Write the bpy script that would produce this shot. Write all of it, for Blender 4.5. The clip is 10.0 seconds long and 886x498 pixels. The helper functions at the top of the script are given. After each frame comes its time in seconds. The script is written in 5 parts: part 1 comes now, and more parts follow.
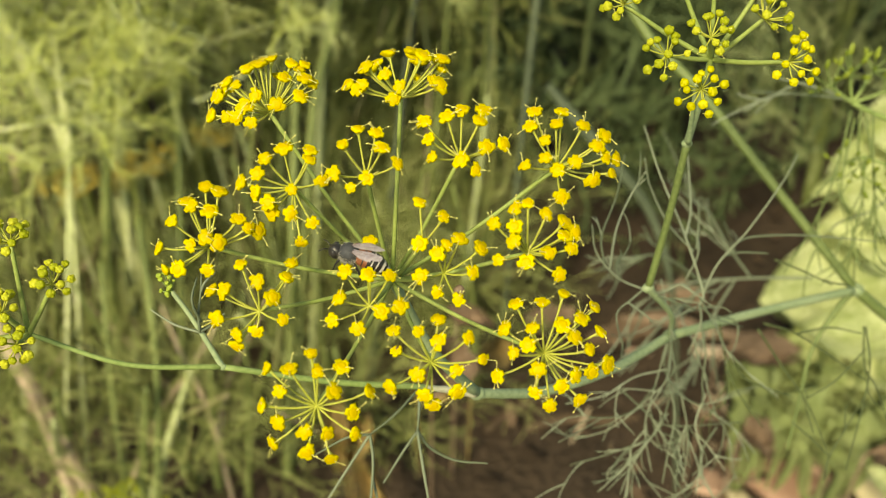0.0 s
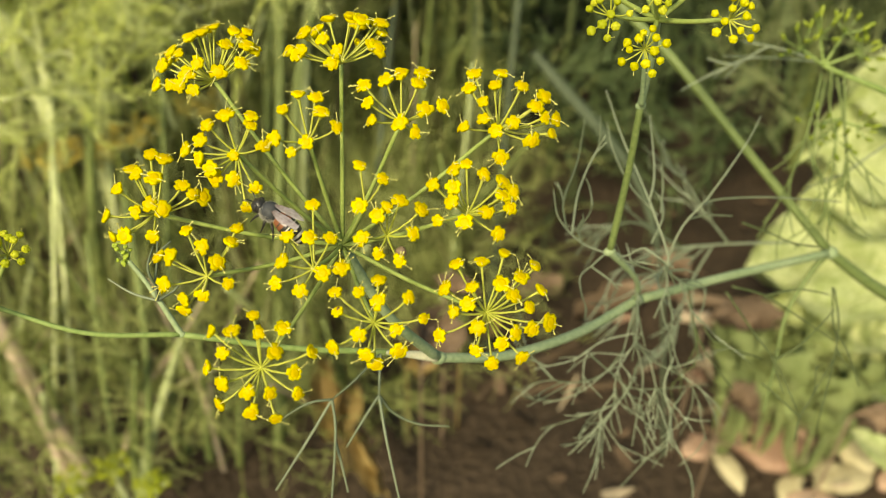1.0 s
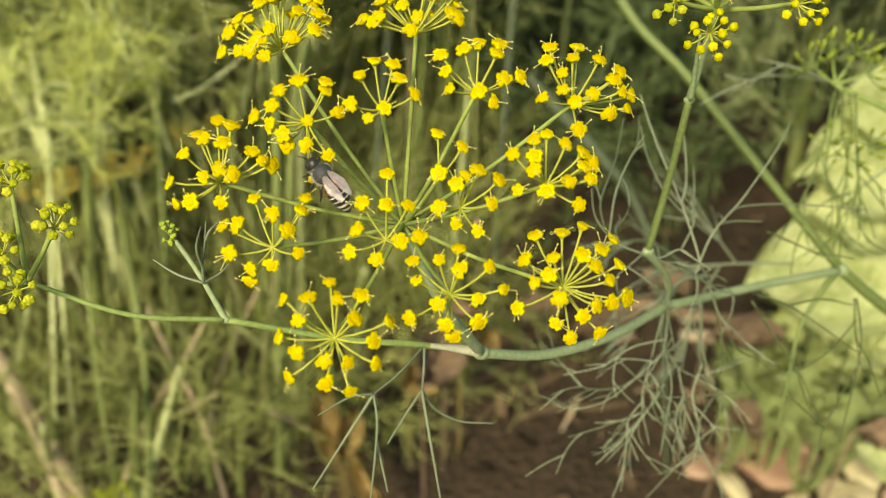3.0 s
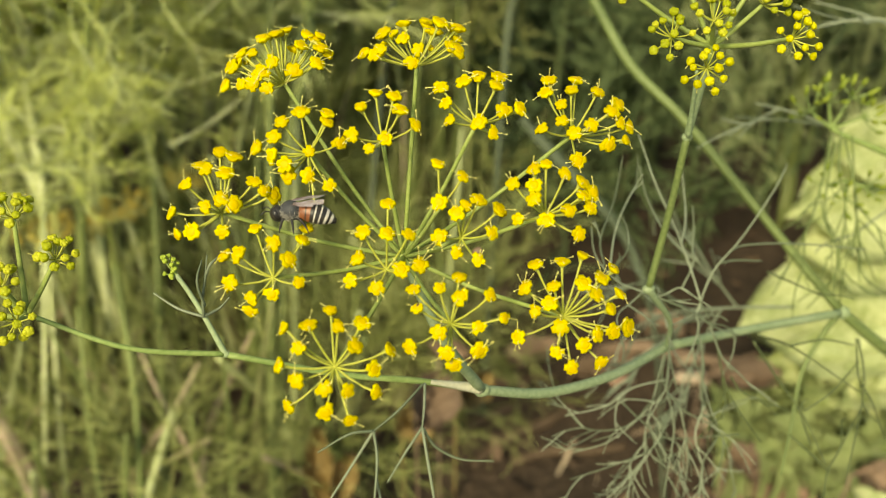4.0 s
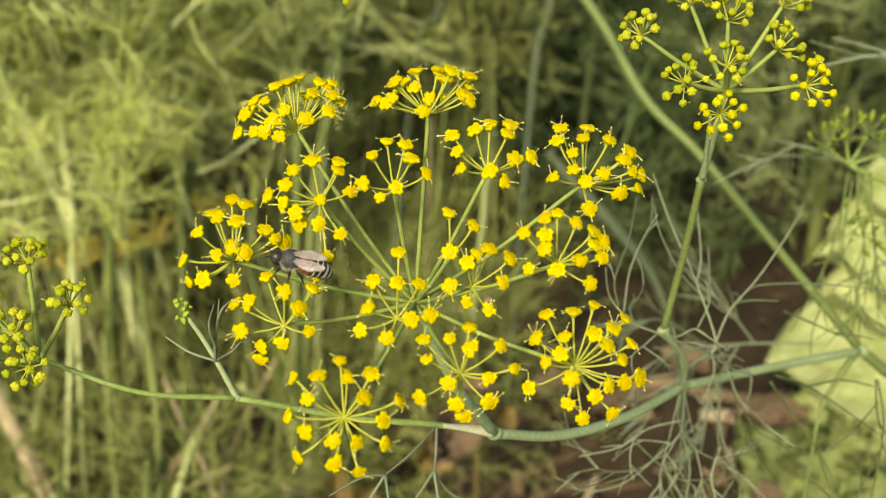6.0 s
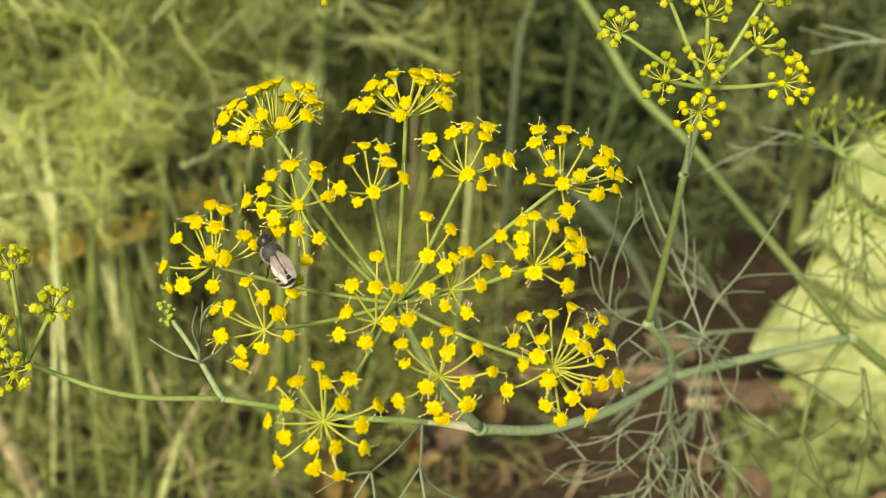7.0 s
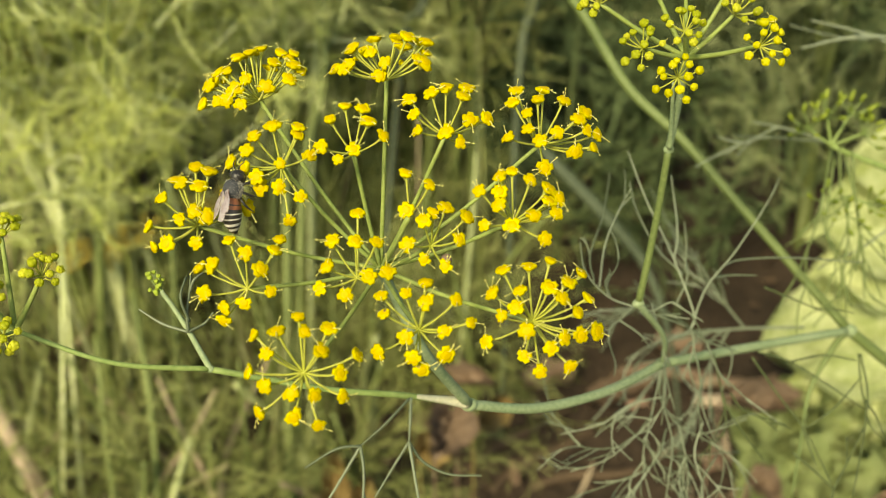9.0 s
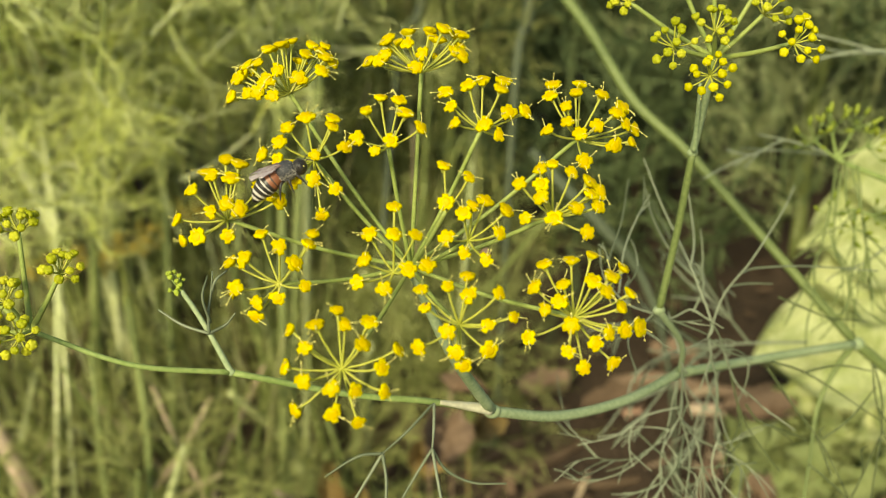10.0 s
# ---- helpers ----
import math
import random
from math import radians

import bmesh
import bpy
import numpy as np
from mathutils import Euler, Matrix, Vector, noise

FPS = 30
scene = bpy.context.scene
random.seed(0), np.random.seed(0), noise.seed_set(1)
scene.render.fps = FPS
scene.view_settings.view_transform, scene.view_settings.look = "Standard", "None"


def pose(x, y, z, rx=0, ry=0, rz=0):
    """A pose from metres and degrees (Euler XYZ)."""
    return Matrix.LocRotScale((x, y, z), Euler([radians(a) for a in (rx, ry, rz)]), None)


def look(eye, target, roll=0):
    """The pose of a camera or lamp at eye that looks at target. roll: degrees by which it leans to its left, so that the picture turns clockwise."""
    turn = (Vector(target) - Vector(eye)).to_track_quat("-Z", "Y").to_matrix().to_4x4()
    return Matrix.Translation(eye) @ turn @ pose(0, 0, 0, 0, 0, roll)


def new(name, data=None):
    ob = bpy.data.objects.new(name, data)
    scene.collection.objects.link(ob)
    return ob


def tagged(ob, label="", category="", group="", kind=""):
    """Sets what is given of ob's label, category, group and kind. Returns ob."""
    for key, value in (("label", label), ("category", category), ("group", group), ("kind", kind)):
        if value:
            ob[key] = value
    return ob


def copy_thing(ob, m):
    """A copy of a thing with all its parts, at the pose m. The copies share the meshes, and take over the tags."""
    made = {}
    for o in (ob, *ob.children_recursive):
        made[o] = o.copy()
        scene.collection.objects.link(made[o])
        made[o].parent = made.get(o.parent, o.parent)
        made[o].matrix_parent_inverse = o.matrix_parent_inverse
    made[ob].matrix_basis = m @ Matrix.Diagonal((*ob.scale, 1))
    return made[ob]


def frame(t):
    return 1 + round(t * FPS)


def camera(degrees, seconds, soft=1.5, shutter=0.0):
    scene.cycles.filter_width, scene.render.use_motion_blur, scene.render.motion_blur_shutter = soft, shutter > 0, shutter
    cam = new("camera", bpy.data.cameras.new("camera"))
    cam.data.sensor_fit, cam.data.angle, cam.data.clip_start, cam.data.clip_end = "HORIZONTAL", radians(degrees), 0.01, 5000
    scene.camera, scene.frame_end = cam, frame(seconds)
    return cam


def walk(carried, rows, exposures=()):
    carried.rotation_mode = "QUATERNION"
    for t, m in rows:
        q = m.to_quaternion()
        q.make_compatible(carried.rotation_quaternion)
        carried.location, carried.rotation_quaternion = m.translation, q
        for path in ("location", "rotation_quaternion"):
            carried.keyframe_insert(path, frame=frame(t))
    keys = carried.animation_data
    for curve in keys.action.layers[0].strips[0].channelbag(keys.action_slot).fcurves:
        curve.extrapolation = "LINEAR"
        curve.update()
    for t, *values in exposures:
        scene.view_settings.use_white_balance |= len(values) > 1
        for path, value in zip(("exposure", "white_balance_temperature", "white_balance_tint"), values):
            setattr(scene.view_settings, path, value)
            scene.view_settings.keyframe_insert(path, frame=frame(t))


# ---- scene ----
VIEW = radians(33)          # how far the view looks down
EYE = Vector((0, 0, 0.5))   # the hand-held camera, half a metre over the soil

cam = camera(50, 10.0, 0.8)
cam.data.dof.use_dof, cam.data.dof.focus_distance, cam.data.dof.aperture_fstop = True, 0.15, 22
walk(cam, [
    (0, pose(0, 0, 0.5, 55.224, -0.916, 1.389)),
    (0.5, pose(0, 0, 0.5, 54.024, -0.861, 1.094)),
    (1, pose(0, 0, 0.5, 53.390, -0.836, 0.402)),
    (1.5, pose(0, 0, 0.5, 53.284, -0.694, 0.147)),
    (2, pose(0, 0, 0.5, 53.356, -0.253, -0.151)),
    (2.5, pose(0, 0, 0.5, 54.041, 0.073, -0.262)),
    (2.7, pose(0, 0, 0.5, 54.458, 0.001, -0.384)),
    (3.8, pose(0, 0, 0.5, 56.299, 0.004, -0.095)),
    (4, pose(0, 0, 0.5, 57.346, -0.020, -0.737)),
    (4.5, pose(0, 0, 0.5, 57.942, -0.187, -0.897)),
    (5, pose(0, 0, 0.5, 58.522, 0.162, -0.791)),
    (5.5, pose(0, 0, 0.5, 59.305, -0.701, -0.088)),
    (5.7, pose(0, 0, 0.5, 59.163, -0.041, 1.048)),
    (6.8, pose(0, 0, 0.5, 59.487, -0.322, 0.730)),
    (7, pose(0, 0, 0.5, 58.698, 0.073, -0.096)),
    (7.5, pose(0, 0, 0.5, 58.419, 0.199, -0.075)),
    (8, pose(0, 0, 0.5, 58.333, 0.644, -0.339)),
    (8.5, pose(0, 0, 0.5, 58.452, 1.102, -0.301)),
    (9, pose(0, 0, 0.5, 58.789, 0.961, -0.229)),
    (9.5, pose(0, 0, 0.5, 59.093, 0.714, -0.139)),
    (10, pose(0, 0, 0.5, 59.288, 0.713, -0.400)),
], [(0, 0.34, 8800, -7), (10, 0.34, 8800, -7)])

# ---- light ----
SUN_FROM = Vector((-0.32, -0.75, 0.68)).normalized()
world = bpy.data.worlds.new("sky")
scene.world = world
world.use_nodes = True
nodes, links = world.node_tree.nodes, world.node_tree.links
sky = nodes.new("ShaderNodeTexSky")
sky.sky_type, sky.sun_disc = "NISHITA", False
sky.sun_elevation, sky.sun_rotation = math.asin(SUN_FROM.z), math.atan2(SUN_FROM.x, SUN_FROM.y)
links.new(sky.outputs[0], nodes["Background"].inputs[0])
nodes["Background"].inputs[1].default_value = 0.13
sun = new("sun", bpy.data.lights.new("sun", "SUN"))
sun.data.energy, sun.data.angle, sun.data.color = 4.0, radians(12), (1.0, 0.91, 0.76)
sun.matrix_world = look(SUN_FROM * 3, (0, 0, 0))


# ---- materials ----
def material(name, dark, light, rough=0.6, scale=200.0, fine=1500.0, bump=0.2, depth=0.0003, through_light=0.0, mottle=0.5, island=0.0, spread=0.0):
    """A surface whose colour wanders between two tones at two scales, with fine relief."""
    m = bpy.data.materials.new(name)
    m.use_nodes = True
    n, l = m.node_tree.nodes, m.node_tree.links
    b = n["Principled BSDF"]
    b.inputs["Roughness"].default_value = rough
    b.inputs["Specular IOR Level"].default_value = 0.5 if rough < 0.45 else 0.3
    where = n.new("ShaderNodeTexCoord")
    big, small = n.new("ShaderNodeTexNoise"), n.new("ShaderNodeTexNoise")
    big.inputs["Scale"].default_value, small.inputs["Scale"].default_value = scale, fine
    big.inputs["Detail"].default_value, small.inputs["Detail"].default_value = 3, 2
    l.new(where.outputs["Object"], big.inputs["Vector"])
    l.new(where.outputs["Object"], small.inputs["Vector"])
    both = n.new("ShaderNodeMix")
    both.inputs[0].default_value = 1 - mottle
    l.new(big.outputs[0], both.inputs[2])
    l.new(small.outputs[0], both.inputs[3])
    ramp = n.new("ShaderNodeValToRGB")
    ramp.color_ramp.elements[0].position, ramp.color_ramp.elements[1].position = 0.3, 0.7
    ramp.color_ramp.elements[0].color, ramp.color_ramp.elements[1].color = (*dark, 1), (*light, 1)
    value = both.outputs[0]
    if island:
        geo, add = n.new("ShaderNodeNewGeometry"), n.new("ShaderNodeMath")
        add.operation = "MULTIPLY_ADD"
        add.inputs[1].default_value, add.inputs[2].default_value = island, 0.5 - island / 2
        mean = n.new("ShaderNodeMix")
        mean.inputs[0].default_value = 0.6
        l.new(geo.outputs["Random Per Island"], add.inputs[0])
        l.new(value, mean.inputs[2])
        l.new(add.outputs[0], mean.inputs[3])
        value = mean.outputs[0]
    if spread:
        info, add = n.new("ShaderNodeObjectInfo"), n.new("ShaderNodeMath")
        add.operation = "MULTIPLY_ADD"
        add.inputs[1].default_value = spread
        l.new(info.outputs["Random"], add.inputs[0])
        l.new(value, add.inputs[2])
        less = n.new("ShaderNodeMath")
        less.operation = "SUBTRACT"
        less.inputs[1].default_value = spread / 2
        l.new(add.outputs[0], less.inputs[0])
        value = less.outputs[0]
    l.new(value, ramp.inputs[0])
    l.new(ramp.outputs[0], b.inputs["Base Color"])
    rise = n.new("ShaderNodeBump")
    rise.inputs["Strength"].default_value, rise.inputs["Distance"].default_value = bump, depth
    l.new(small.outputs[0], rise.inputs["Height"])
    l.new(rise.outputs[0], b.inputs["Normal"])
    if through_light:
        leaf, mix = n.new("ShaderNodeBsdfTranslucent"), n.new("ShaderNodeMixShader")
        l.new(ramp.outputs[0], leaf.inputs[0])
        mix.inputs[0].default_value = through_light
        l.new(b.outputs[0], mix.inputs[1])
        l.new(leaf.outputs[0], mix.inputs[2])
        l.new(mix.outputs[0], n["Material Output"].inputs[0])
    return m


PETAL = material("yellow petal", (0.54, 0.425, 0.002), (0.74, 0.62, 0.005), 0.75, 700, 4000, 0.3, 0.0001, 0.2, spread=0.35)
DISC = material("flower disc", (0.5, 0.34, 0.002), (0.66, 0.47, 0.004), 0.7, 900, 4000, 0.3, 0.0001)
FILAMENT = material("pale stamen", (0.6, 0.54, 0.12), (0.74, 0.68, 0.26), 0.6, 900, 4000)
SEED = material("green seed", (0.13, 0.18, 0.02), (0.27, 0.32, 0.05), 0.5, 500, 3000, 0.3, 0.0001, spread=0.4)
OCHRE = material("fading floret", (0.4, 0.3, 0.06), (0.62, 0.5, 0.14), 0.7, 300, 2000)
YOUNG = material("yellow-green floret", (0.22, 0.26, 0.02), (0.4, 0.42, 0.03), 0.6, 300, 2000)
UNRIPE = material("green ovary", (0.22, 0.3, 0.03), (0.4, 0.46, 0.07), 0.5, 500, 3000, 0.3, 0.0001)
BUD = material("young bud", (0.5, 0.53, 0.03), (0.74, 0.73, 0.07), 0.5, 500, 3000, 0.3, 0.0001, 0.45, spread=0.5)
LEMON = material("opening lemon flower", (0.6, 0.55, 0.012), (0.78, 0.72, 0.03), 0.6, 500, 3000, 0.3, 0.0001, 0.35, spread=0.4)
PEDICEL = material("yellow flower stalk", (0.4, 0.43, 0.06), (0.64, 0.63, 0.15), 0.5, 120, 2500, 0.3, 0.0001, 0.2)
RAY = material("flower stalk", (0.22, 0.29, 0.07), (0.43, 0.5, 0.16), 0.5, 120, 2500, 0.3, 0.0001, 0.15)
STEM = material("bloomy green stem", (0.19, 0.26, 0.13), (0.37, 0.43, 0.26), 0.5, 60, 1200, 0.4, 0.0002)
THREAD = material("thread leaf", (0.15, 0.18, 0.115), (0.36, 0.4, 0.29), 0.55, 80, 1500, 0.2, 0.0001, 0.2, island=0.8)
FRESH = material("fresh green stem", (0.13, 0.2, 0.05), (0.29, 0.36, 0.13), 0.5, 60, 1200, 0.4, 0.0002)
MAIN = material("green main stem", (0.09, 0.125, 0.04), (0.19, 0.235, 0.085), 0.5, 60, 1200, 0.4, 0.0002)
SHEATH = material("dry sheath", (0.46, 0.44, 0.3), (0.66, 0.63, 0.48), 0.7, 200, 1500)
# fennel leaf with the deep shade behind the umbel put into its colour
SHADE_LEAF = material("shade-toned feathery leaf", (0.04, 0.066, 0.026), (0.2, 0.26, 0.12), 0.6, 14, 900, 0.1, 0.0001, 0.25, island=0.9)
SAGE = material("sage feathery leaf", (0.18, 0.22, 0.085), (0.5, 0.55, 0.29), 0.6, 14, 900, 0.1, 0.0001, 0.15, island=0.8)
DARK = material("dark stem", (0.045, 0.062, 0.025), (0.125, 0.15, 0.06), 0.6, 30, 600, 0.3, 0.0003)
# two leaf colours raised near white: sunlight on the left clumps is painted in
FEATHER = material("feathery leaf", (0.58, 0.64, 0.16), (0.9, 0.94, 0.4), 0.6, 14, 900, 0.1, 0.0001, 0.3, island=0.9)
SUN_LEAF = material("pale sunlit feathery leaf", (0.54, 0.61, 0.2), (0.9, 0.94, 0.5), 0.6, 14, 900, 0.1, 0.0001, 0.3, island=0.9)
STALK = material("fennel stalk", (0.1, 0.13, 0.035), (0.28, 0.32, 0.12), 0.55, 25, 600, 0.4, 0.0005)
TANGLE = material("green and brown stem", (0.1, 0.075, 0.04), (0.34, 0.36, 0.15), 0.6, 30, 600, 0.3, 0.0003, 0.1, spread=0.8)
PALE = material("pale shoot", (0.46, 0.51, 0.22), (0.82, 0.83, 0.52), 0.6, 25, 600, 0.3, 0.0003)
MIDDLE = material("pale green stalk", (0.3, 0.34, 0.14), (0.56, 0.59, 0.33), 0.6, 12, 600, 0.3, 0.0003)
STRAW = material("dry straw", (0.36, 0.25, 0.17), (0.64, 0.51, 0.39), 0.7, 40, 900, 0.4, 0.0005)
BROAD = material("broad pale leaf", (0.24, 0.3, 0.08), (0.7, 0.72, 0.42), 0.5, 45, 260, 0.5, 0.001, 0.25)
WEED = material("bright weed leaf", (0.2, 0.26, 0.085), (0.44, 0.49, 0.24), 0.5, 60, 600, 0.3, 0.0005, 0.3)
SOIL = material("brown soil", (0.022, 0.015, 0.01), (0.085, 0.057, 0.04), 0.9, 16, 160, 1.0, 0.006)
STONE = material("pinkish stone", (0.32, 0.19, 0.14), (0.6, 0.41, 0.32), 0.85, 40, 400, 0.7, 0.002, spread=0.5)
CREAM = material("cream stone", (0.34, 0.28, 0.17), (0.62, 0.54, 0.37), 0.85, 40, 400, 0.7, 0.002, spread=0.3)
WITHERED = material("withered leaf", (0.17, 0.115, 0.08), (0.37, 0.26, 0.19), 0.7, 60, 600, 0.5, 0.0006, 0.2, spread=0.3)
CHAFF = material("pale chaff", (0.13, 0.085, 0.06), (0.42, 0.33, 0.24), 0.8, 40, 400, 0.6, 0.001, island=1.0)
AUTUMN = material("ochre dry leaf", (0.2, 0.135, 0.05), (0.42, 0.3, 0.13), 0.7, 60, 600, 0.5, 0.0006, 0.25, spread=0.3)
# darkened in colour to look shaded, since the sun still reaches these stalks
GREY = material("shade-toned grey-green stalk", (0.035, 0.048, 0.028), (0.12, 0.145, 0.09), 0.6, 20, 600, 0.3, 0.0003)
# the same leaf in a middle tone, shade painted in
MEADOW = material("shaded feathery leaf", (0.17, 0.2, 0.05), (0.54, 0.56, 0.23), 0.6, 14, 900, 0.1, 0.0001, 0.2, island=0.9)
BROWN = material("dead brown stem", (0.05, 0.032, 0.02), (0.15, 0.1, 0.065), 0.75, 40, 600, 0.5, 0.0005)
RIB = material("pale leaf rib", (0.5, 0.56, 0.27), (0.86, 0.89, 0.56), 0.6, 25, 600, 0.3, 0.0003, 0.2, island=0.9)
LITTER = material("dry leaf litter", (0.035, 0.022, 0.014), (0.14, 0.09, 0.06), 0.8, 40, 400, 0.6, 0.001, island=0.9)


# ---- building ----
def at(x, y, z):
    """Millimetres to the right, down and away in the resting view, as a place in the world."""
    return EYE + Vector((x, z * math.cos(VIEW) - y * math.sin(VIEW), -y * math.cos(VIEW) - z * math.sin(VIEW))) / 1000


class Geo:
    """Collects vertices and faces of one mesh."""

    def __init__(self):
        self.v, self.f, self.m, self.count = [], [], [], 0

    def add(self, v, f, slot=0):
        f = np.asarray(f, dtype=np.int64) + self.count
        self.v.append(np.asarray(v, dtype=float))
        self.f.append(f)
        self.m.append(np.full(len(f), slot))
        self.count += len(v)

    def mesh(self, name, *materials, smooth=True):
        me = bpy.data.meshes.new(name)
        faces = [tuple(q) for f in self.f for q in f.tolist()]
        me.from_pydata(np.concatenate(self.v).tolist(), [], faces)
        for m in materials:
            me.materials.append(m)
        me.polygons.foreach_set("material_index", np.concatenate(self.m).astype(np.int32))
        if smooth:
            me.polygons.foreach_set("use_smooth", np.ones(len(faces), dtype=bool))
        me.update()
        return me


def tubes(geo, paths, radii, sides=5, slot=0):
    """Round stalks along many paths of equal length: paths N x K x 3, radii N x K."""
    p, r = np.asarray(paths, float), np.asarray(radii, float)
    n, k, _ = p.shape
    d = np.gradient(p, axis=1)
    d /= np.linalg.norm(d, axis=2, keepdims=True) + 1e-12
    side = np.cross(d, np.where(np.abs(d[:, :1, 2:]) > 0.9, np.array([1.0, 0, 0]), np.array([0, 0, 1.0])))
    side /= np.linalg.norm(side, axis=2, keepdims=True) + 1e-12
    over = np.cross(d, side)
    a = np.arange(sides) * 2 * math.pi / sides
    ring = (side[:, :, None] * np.cos(a)[None, None, :, None] + over[:, :, None] * np.sin(a)[None, None, :, None]) * r[:, :, None, None]
    v = (p[:, :, None] + ring).reshape(-1, 3)
    i, j, s = np.meshgrid(np.arange(n), np.arange(k - 1), np.arange(sides), indexing="ij")
    b, s2 = (i * k + j) * sides, (s + 1) % sides
    geo.add(v, np.stack([b + s, b + s2, b + sides + s2, b + sides + s], axis=-1).reshape(-1, 4), slot)


def curve(points, steps=6):
    """A smooth line through points."""
    p = [np.array(q, float) for q in points]
    p = [2 * p[0] - p[1], *p, 2 * p[-1] - p[-2]]
    out = []
    for a, b, c, d in zip(p, p[1:], p[2:], p[3:]):
        for u in np.linspace(0, 1, steps, endpoint=False):
            out.append(0.5 * (2 * b + (c - a) * u + (2 * a - 5 * b + 4 * c - d) * u * u + (3 * b - a - 3 * c + d) * u ** 3))
    return np.array(out + [p[-2]])


def stalk(geo, points, radii, sides=8, steps=6, slot=0):
    """One smooth tapered stalk with rounded ends."""
    c = curve(points, steps)
    r = np.interp(np.linspace(0, 1, len(c)), np.linspace(0, 1, len(radii)), radii)
    first, last = c[0] + (c[0] - c[1]) * 1e-3, c[-1] + (c[-1] - c[-2]) * 1e-3
    c, r = np.concatenate([[first], c, [last]]), np.concatenate([[r[0] * 0.05], r, [r[-1] * 0.05]])
    tubes(geo, c[None], r[None], sides, slot)


def ball(geo, centre, radius, axis=(0, 0, 1), long=1.0, sides=8, rings=5, slot=0, shape=None):
    """A round body drawn out along its axis; shape(u) swells it from end to end."""
    u = np.linspace(0.02, 1, rings + 1)[:-1].tolist() + [0.98]
    q = Vector(axis).normalized().to_track_quat("Z", "Y").to_matrix()
    v = []
    for w in u:
        z, r = -math.cos(w * math.pi), math.sin(w * math.pi)
        r *= shape(w) if shape else 1
        for s in range(sides):
            a = s * 2 * math.pi / sides
            v.append(Vector(centre) + q @ Vector((r * radius * math.cos(a), r * radius * math.sin(a), z * radius * long)))
    f = [(k * sides + s, k * sides + (s + 1) % sides, (k + 1) * sides + (s + 1) % sides, (k + 1) * sides + s) for k in range(len(u) - 1) for s in range(sides)]
    geo.add([tuple(p) for p in v], f, slot)


def part(name, mesh, parent, label="", place=None):
    ob = new(name, mesh)
    ob.parent = parent
    if place is not None:
        ob.matrix_basis = place
    return tagged(ob, label)


# ---- the ground ----
def make_ground():
    xs = np.concatenate([[-400, -60, -12, -4, -2], np.linspace(-1.2, 1.2, 81), [2, 4, 12, 60, 400]])
    ys = np.concatenate([[-400, -60, -12, -4, -1.5, -0.6], np.linspace(0, 2.2, 81), [3, 5, 12, 60, 400]])
    v = [(x, y, 0.012 * noise.noise(Vector((x * 9, y * 9, 0))) + 0.006 * noise.noise(Vector((x * 34, y * 34, 2))) if abs(x) < 3 and abs(y) < 3 else 0) for y in ys for x in xs]
    w = len(xs)
    f = [(j * w + i, j * w + i + 1, (j + 1) * w + i + 1, (j + 1) * w + i) for j in range(len(ys) - 1) for i in range(w - 1)]
    geo = Geo()
    geo.add(v, f)
    tagged(new("ground", geo.mesh("ground", SOIL)), "bare brown garden soil with crumbs and dry bits", "ground", kind="structure")


make_ground()

# ---- the flowering fennel ----
PIVOT = at(106.5, 17.7, 250.0)
plant = tagged(new("fennel_plant"), "flowering fennel branch with yellow umbels swaying in the wind", "plant")
plant.matrix_basis = Matrix.Translation(PIVOT)


def on(p):
    return np.array(at(*p) - PIVOT)


TOWARD = np.array(Vector((0, -math.cos(VIEW), math.sin(VIEW))))   # from the flowers to the eye
UPWARD = np.array((0.0, 0.0, 1.0))


